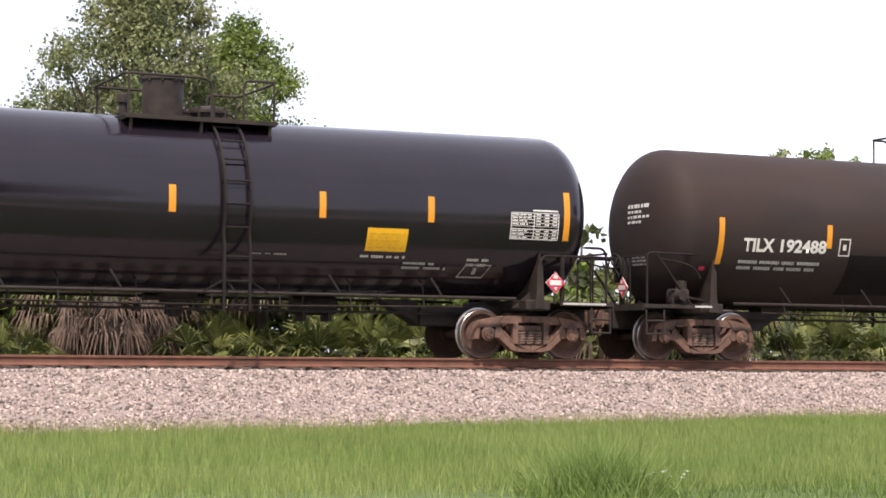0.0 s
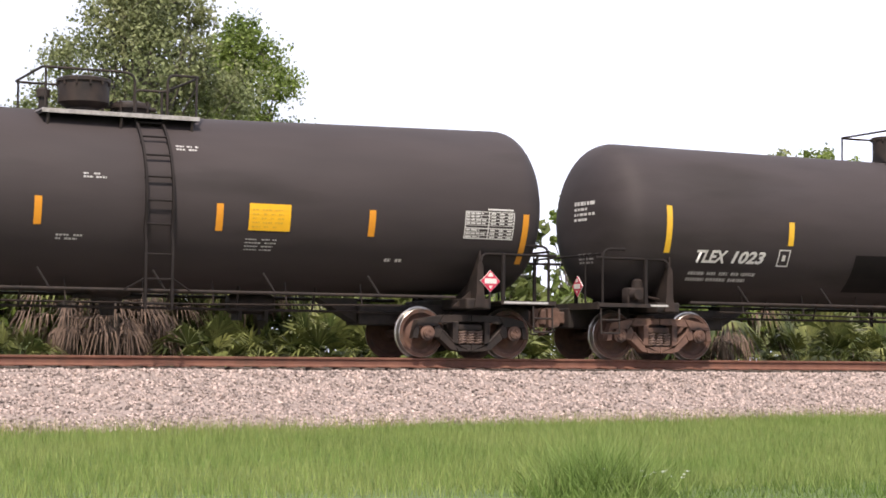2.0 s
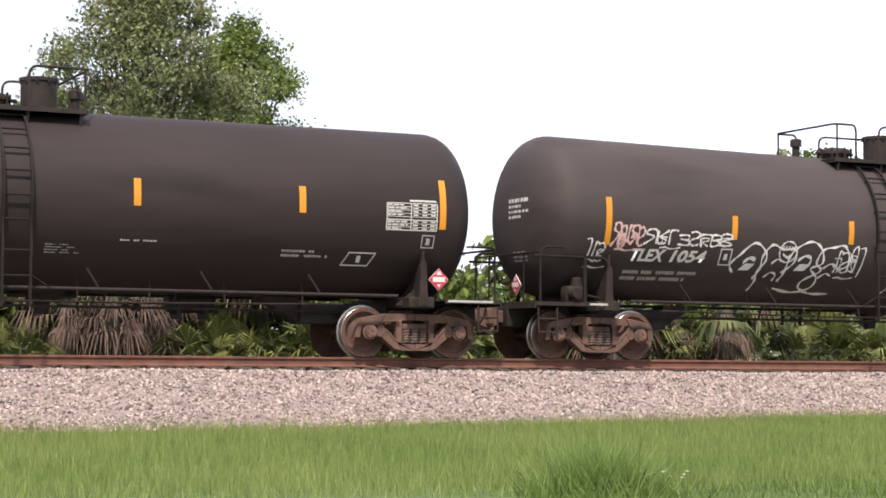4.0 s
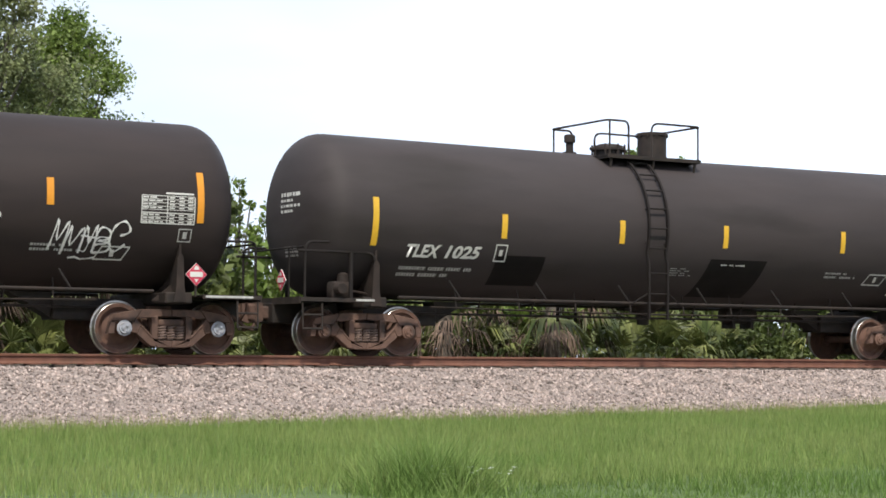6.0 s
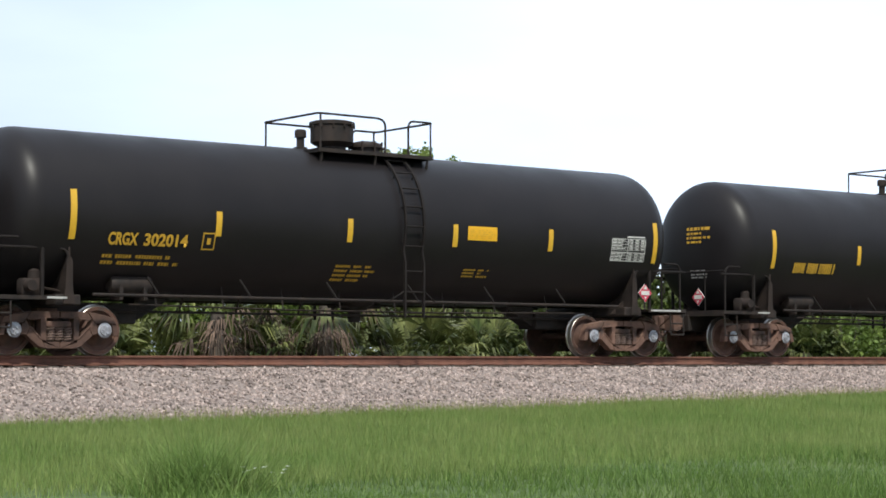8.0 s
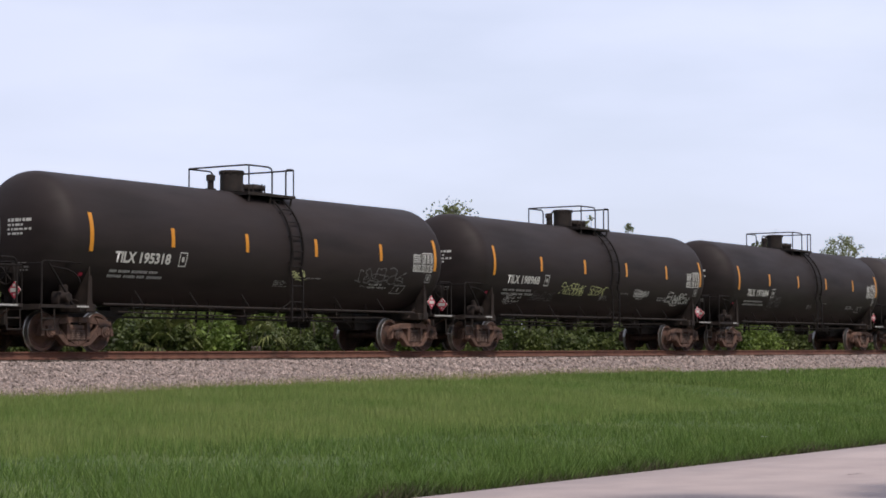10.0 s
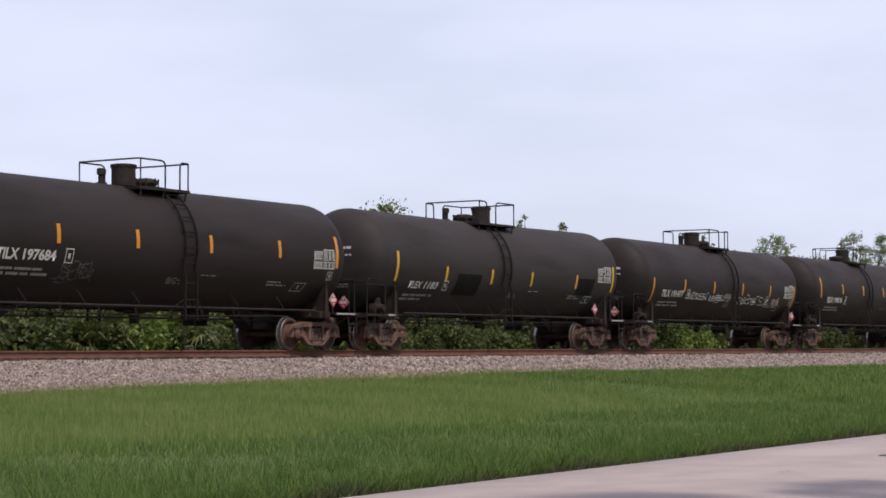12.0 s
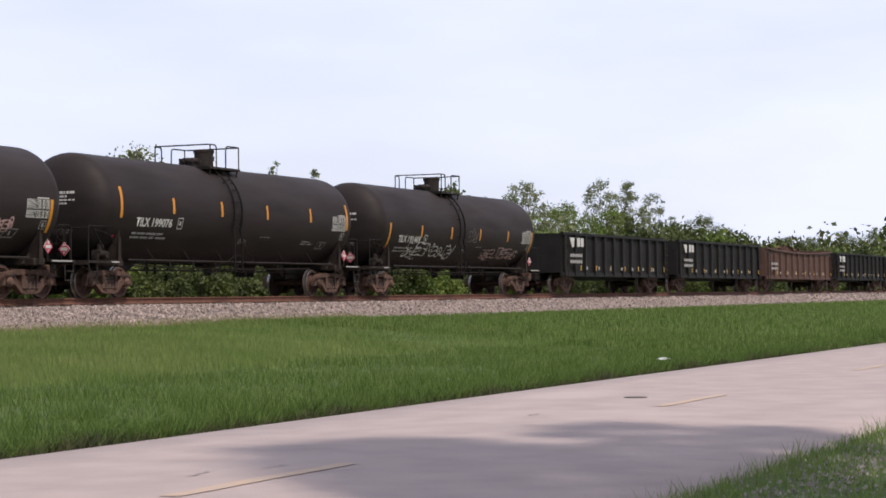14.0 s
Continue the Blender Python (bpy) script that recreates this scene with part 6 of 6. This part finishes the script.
BELT_SHRUBS = [shrub_meshes(38, 4.0, 2.1, "leaf2", 4200, 0.16, 26, 0), shrub_meshes(39, 3.7, 2.0, "leaf", 4000, 0.16, 26, 0), shrub_meshes(40, 4.2, 2.2, "leaf3", 4200, 0.16, 28, 0)]


def shrub(meshes, x, y, s, label, group):
    leaves, branchwork = meshes
    ob = thing("shrub", label, "shrub", pose(x, y, float(height(x, y)) - 0.05, 0, 0, rng.uniform(0, 360)), group=group)
    ob.scale = (s, s, s * rng.uniform(0.9, 1.12))
    part("foliage", leaves, leaves.materials[0], ob)
    part("branchwork", branchwork, M["bark"], ob)


x = 0.0
while x < 300:
    step = 1.15 if x < 60 else 1.6 if x < 130 else 2.6
    if x > 31 or rng.random() < 0.15:
        shrub(rng.choice(SHRUBS), x, (39.6 if x > 31 else 41.0) + rng.uniform(-0.6, 1.0), rng.uniform(0.8, 1.15) * (1 if x < 130 else 1.3), "dense green shrub behind the railway", "low shrubs behind the railway")
    x += step * rng.uniform(0.8, 1.2)
x = -4.0
while x < 320:
    step = 2.0 if x < 130 else 3.2
    shrub(rng.choice(TALL_SHRUBS), x, 43.2 + rng.uniform(-0.5, 1.5), rng.uniform(0.8, 1.0), "tall dark green thicket shrub", "tall shrubs behind the railway")
    x += step * rng.uniform(0.8, 1.2)

shrub(TALL_SHRUBS[1], 20.2, 41.6, 0.85, "tall bright green thicket shrub", "tall shrubs behind the railway")

# a deeper belt of tall growth farther along the line
x = 120.0
while x < 420:
    shrub(rng.choice(BELT_SHRUBS), x, 54 + rng.uniform(-3, 6) + 0.03 * (x - 120), rng.uniform(1.35, 1.8), "tall dark green thicket shrub", "tall shrubs behind the railway")
    x += rng.uniform(3.0, 5.5)


def toward(deg, y):
    return math.tan(radians(deg)) * y


# thin saplings and crowns that stand above the cars: heading, distance from the camera's line, top, half width
for k, (deg, far, top, half, mat, count) in enumerate((
        (36.5, 58.0, 9.5, 3.0, "leaf2", 9000),
        (35.4, 57.0, 9.2, 2.2, "leaf", 4500),
        (28.9, 46.0, 6.3, 0.8, "leaf2", 700),
        (23.3, 46.0, 6.3, 1.1, "leaf", 900),
        (25.5, 46.0, 6.2, 1.2, "leaf2", 600),
        (24.4, 46.0, 6.3, 1.2, "leaf2", 550),
        (37.5, 59.0, 9.2, 2.2, "leaf2", 4500),
        (23.7, 46.0, 6.5, 1.2, "leaf2", 600),
        (56.6, 46.0, 7.9, 3.8, "leaf", 4200),
        (60.6, 46.0, 8.3, 1.4, "leaf", 900),
        (61.8, 46.0, 8.2, 1.2, "leaf", 800),
        (65.9, 50.0, 9.1, 2.0, "leaf", 900),
        (68.1, 60.0, 11.0, 3.0, "leaf", 2200),
        (68.1, 62.0, 11.6, 3.2, "leaf", 2600),
        (70.3, 64.0, 13.0, 3.4, "leaf", 3500),
        (71.1, 66.0, 13.5, 3.4, "leaf", 4500),
        (71.9, 68.0, 13.1, 3.0, "leaf", 3000),
        (69.3, 60.0, 9.5, 5.0, "leaf2", 7000),
        (70.6, 62.0, 9.7, 5.0, "leaf2", 7000),
        (73.3, 80.0, 12.8, 6.0, "leaf3", 6500),
        (74.0, 84.0, 12.0, 5.0, "leaf", 3500),
        (72.3, 70.0, 9.9, 5.0, "leaf2", 6000),
        (75.7, 110.0, 13.6, 9.0, "leaf3", 11000),
        (76.5, 130.0, 16.8, 10.0, "leaf3", 11000),
        (77.4, 150.0, 22.4, 12.0, "leaf3", 13000),
        (78.3, 170.0, 27.6, 13.0, "leaf3", 14000),
        (74.7, 100.0, 11.8, 6.0, "leaf2", 4000))):
    tree(toward(deg, far), far, top, half, 60 + k, mat, int(count * 1.6), 0.062 + far * 0.0007, trunk=0.12, crown_from=0.35, clumps=24 + count // 250, clump=0.19, label="slender leafy tree in the thicket" if half < 2 else "broad leafy tree in the thicket")

# distant wood along the line
far_rng = np.random.default_rng(8)
fc, fr = [], []
for k in range(260):
    fx = 330 + 1500 * (k / 260) ** 1.6
    fc.append((fx, 52 + fx * 0.045 + far_rng.uniform(-6, 14), 2.0 + far_rng.uniform(0, 1) * (5 + fx * 0.0085)))
    fr.append(2.6 + fx * 0.0032 * far_rng.uniform(0.6, 1.4))
wood_far = thing("far_wood", "distant dark green belt of trees beside the railway", "woods", me=leaf_mesh("far_wood", fc, fr, 60000, 0.85, 9, M["leaf3"], 0.9, 1.3), kind="stuff")

# ---- grass ----
def blades(count, xs_, ys_, h, w, seed, mat, name, lean=0.35):
    g = np.random.default_rng(seed)
    x, y = xs_, ys_
    z = height(x, y) - 0.02
    a = g.uniform(0, 2 * np.pi, count)
    hh = h * g.uniform(0.55, 1.3, count)
    ww = w * g.uniform(0.7, 1.3, count)
    b = g.uniform(0, 2 * np.pi, count)
    ln = hh * lean * g.uniform(0.2, 1.4, count)
    V = np.empty((count, 3, 3))
    V[:, 0] = np.stack([x - np.cos(a) * ww, y - np.sin(a) * ww, z], -1)
    V[:, 1] = np.stack([x + np.cos(a) * ww, y + np.sin(a) * ww, z], -1)
    V[:, 2] = np.stack([x + np.cos(b) * ln, y + np.sin(b) * ln, z + hh], -1)
    return thing("grass", "fresh green uncut grass between road and track" if mat not in ("oldgrass", "edgeshade") else "dry grass fringe at the ballast edge" if mat == "oldgrass" else "grass along the asphalt edge with shade in its colour", "grass",
                 me=array_mesh(name, V.reshape(-1, 3), np.arange(3 * count).reshape(-1, 3), M[mat]), kind="stuff")


gr = np.random.default_rng(21)


def off_stones(x, y):
    """Keeps what lies on the grass side of the ballast's foot."""
    k = y < toe_y(x) + 0.10 * np.sin(x * 3.1) * np.sin(x * 1.3) + 0.08
    return x[k], y[k]



def strewn(n, x0, x1, y0, y1, px=1.0, py=1.0):
    return x0 + (x1 - x0) * gr.random(n) ** px, y0 + (y1 - y0) * gr.random(n) ** py


X, Y = strewn(235000, 2, 46, 18.5, 30.1)
X, Y = off_stones(X, Y)
k = gr.random(len(X)) < smooth(47, 33, X) * smooth(18.4, 20.5, Y)
X, Y = X[k], Y[k]
tuft = 0.75 + 0.5 * np.sin(X * 1.7 + np.sin(Y * 1.3) * 2) * np.sin(Y * 2.1 + X * 0.6)
# part of this field takes the paler blades that carry sunlight in their colour
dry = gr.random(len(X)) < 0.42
for k, mat in ((dry, "sunlit_dryblade"), (~dry, "grass")):
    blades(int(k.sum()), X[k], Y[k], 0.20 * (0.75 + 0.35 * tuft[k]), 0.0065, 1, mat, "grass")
X, Y = strewn(290000, 10, 62, 12.25, 30.1)
X, Y = off_stones(X, Y)
# weeds, in a share raised to tone down the less sunlit grass
coarse = gr.random(len(X)) < np.where(Y < 19, 0.75, 0.25)
for k, mat in ((coarse, "weed"), (~coarse, "grass")):
    blades(int(k.sum()), X[k], Y[k], 0.155 + 0.05 * np.sin(X[k] * 0.9 + 2 * np.sin(Y[k] * 0.7)), 0.0065, 2, mat, "grass", 0.55)
X, Y = strewn(140000, 50, 190, 12.05, 30.2, 1.5)
X, Y = off_stones(X, Y)
# half dark weeds here, again standing in for weaker light on the grass
coarse = gr.random(len(X)) < 0.5
for k, mat in ((coarse, "weed"), (~coarse, "grass")):
    blades(int(k.sum()), X[k], Y[k], 0.20, 0.018, 3, mat, "grass")
X, Y = strewn(16000, 2, 60, -0.25, 0.9, 1.0, 1.8)
blades(len(X), X, Y + toe_y(X), 0.30, 0.007, 4, "oldgrass", "grass")
# dark fringe: the grass edge's shadow side, put into the blade colour
X, Y = strewn(20000, 8, 90, 12.12, 12.4, 1.3)
blades(len(X), X, Y, 0.13 + 0.06 * np.sin(X * 1.7) * np.sin(X * 0.6), 0.008, 15, "edgeshade", "grass", 0.9)
X, Y = strewn(36000, 8, 60, 12.22, 12.8, 1.3)
blades(len(X), X, Y, 0.19, 0.008, 5, "weed", "grass", 0.9)
X, Y = strewn(60000, 6, 40, 0.8, 4.72)
blades(len(X), X, Y, 0.11, 0.006, 6, "grass", "grass", 0.7)
# rough clumps near the asphalt, their dark blades doubling as its shadow patches
cx, cy = strewn(260, 9, 75, 12.35, 15.2, 1.2, 1.8)
X, Y = np.repeat(cx, 70) + gr.normal(0, 0.20, 260 * 70), np.maximum(12.2, np.repeat(cy, 70) + gr.normal(0, 0.12, 260 * 70))
blades(len(X), X, Y, 0.27, 0.008, 17, "weed", "grass", 0.7)
X, Y = strewn(2600, 8, 32, 4.1, 4.75)
blades(len(X), X, Y, 0.16 + 0.08 * np.sin(X * 2.3) * np.sin(X * 0.9), 0.006, 16, "grass", "grass", 0.6)
# one coarse tussock with small white flowers
tx, ty = 10.92, 18.94
gx, gy = gr.normal(0, 0.46, 2600) + tx, gr.normal(0, 0.38, 2600) + ty
tall_ = 0.36 * np.exp(-((gx - tx) ** 2 + (gy - ty) ** 2) / 0.9) + 0.12
blades(550, gx[:550], gy[:550], tall_[:550], 0.008, 7, "weed", "tussock", 1.0).name = "tussock"
blades(1000, gx[1600:], gy[1600:], tall_[1600:] * 1.55, 0.008, 8, "grass", "tussock", 0.8).name = "tussock"
flower = Geo()
for k in range(16):
    fx, fy = tx + 0.55 + gr.normal(0, 0.28), ty - 0.3 + gr.normal(0, 0.3)
    fz = float(height(fx, fy)) + 0.20 + 0.1 * gr.random()
    flower.tube([(fx, fy, fz - 0.25), (fx, fy, fz)], 0.003, 4, 1)
    for q in range(5):
        a = q * 1.257
        flower.add([(fx, fy, fz), (fx + 0.028 * math.cos(a - 0.4), fy + 0.028 * math.sin(a - 0.4), fz + 0.01), (fx + 0.036 * math.cos(a), fy + 0.036 * math.sin(a), fz + 0.015), (fx + 0.028 * math.cos(a + 0.4), fy + 0.028 * math.sin(a + 0.4), fz + 0.01)], [(0, 1, 2, 3)])
thing("wild_flowers", "few small white wild flowers in the grass", "flowers", me=flower.mesh("wild_flowers"), kind="stuff")
for q in ("petal", "weed"):
    bpy.data.objects["wild_flowers"].data.materials.append(M[q])

# trees beside the camera, whose shade falls across the road
tree(13.0, 0.2, 15.5, 2.7, 81, "leaf", 11500, 0.16, crown_from=0.45, clumps=52, trunk=0.24, clump=0.32, label="roadside tree shading the asphalt")
tree(16.6, -0.4, 14.5, 1.9, 82, "leaf", 3000, 0.15, crown_from=0.62, clumps=30, trunk=0.2, label="roadside tree shading the asphalt")
for k, (tx_, ty_, tz_) in enumerate(((58.0, 1.5, 17.0), (66.0, 2.5, 18.5), (75.0, 1.5, 18.0), (85.0, 2.0, 19.0))):
    tree(tx_, ty_, tz_, 4.2, 90 + k, "leaf", 9000, 0.24, crown_from=0.5, clumps=34, trunk=0.3, clump=0.34, label="tall roadside tree shading the verge")
# gravel washed onto the near verge
g = np.random.default_rng(41)
gx, gy = g.uniform(13, 26, 1700), 3.95 + g.normal(0, 0.4, 1700)
pebble = Geo()
for px_, py_ in zip(gx, gy):
    s_ = 0.02 * g.uniform(0.6, 1.8)
    pz = float(height(px_, py_)) + 0.01
    pebble.add([(px_ - s_, py_, pz), (px_, py_ - s_, pz), (px_ + s_, py_ + s_ * 0.3, pz), (px_, py_ + s_, pz), (px_ + s_ * 0.2, py_, pz + s_)], [(0, 1, 4), (1, 2, 4), (2, 3, 4), (3, 0, 4)])
thing("verge_gravel", "pale gravel scattered on the grass verge", "gravel", me=pebble.mesh("verge_gravel"), kind="stuff").data.materials.append(M["pebble"])

# litter on the verge
for lx, ly, ls in ((40.9, 13.2, 0.20), (31.0, 14.0, 0.06)):
    g = Geo()
    r = random.Random(int(lx))
    n = 9
    P = [(ls * (i / 4 - 1) + r.uniform(-0.04, 0.04), ls * (j / 2 - 0.5) + r.uniform(-0.03, 0.03), ls * 0.35 * r.random()) for i in range(n) for j in range(3)]
    g.add(P, [(i * 3 + j, i * 3 + 3 + j, i * 3 + 4 + j, i * 3 + 1 + j) for i in range(n - 1) for j in range(2)])
    lz = float(height(lx, ly)) + 0.10
    thing("paper_litter", "crumpled white paper lying on the grass verge", "litter", pose(lx, ly, lz), g.mesh("paper_litter")).data.materials.append(M["litter"])


# ---- what moves ----
def motions():
    for car, at in CARS:
        # steady speed, but for a slight hitch at 7.5 s
        times = [0.0, 0.1, 0.3] + [0.5 * k for k in range(1, 28)] + [7.2, 7.8, 13.7, 13.9, 14.0]
        hitch = {7.2: 0.15, 7.5: 0.62, 7.8: 0.15}
        walk(car, [(t, pose(at + hitch.get(t, 0.0) - SPEED * (t - 10.0), TRACK_Y, RAIL_Z)) for t in sorted(times)])
    # the wheels roll: one turn in 2 pi times their radius
    spin = -math.degrees(SPEED / WHEEL_R)
    keyed = {}
    for w in WHEELSETS:
        side = round(w.location.x, 3)
        if side not in keyed:
            walk(w, [(k / FPS, pose(side, 0, 0, 0, spin * k / FPS, 0)) for k in range(int(14 * FPS) + 1)])
            keyed[side] = w
        else:
            first = keyed[side].animation_data
            w.rotation_mode = "QUATERNION"
            w.animation_data_create()
            w.animation_data.action = first.action
            w.animation_data.action_slot = first.action_slot


motions()
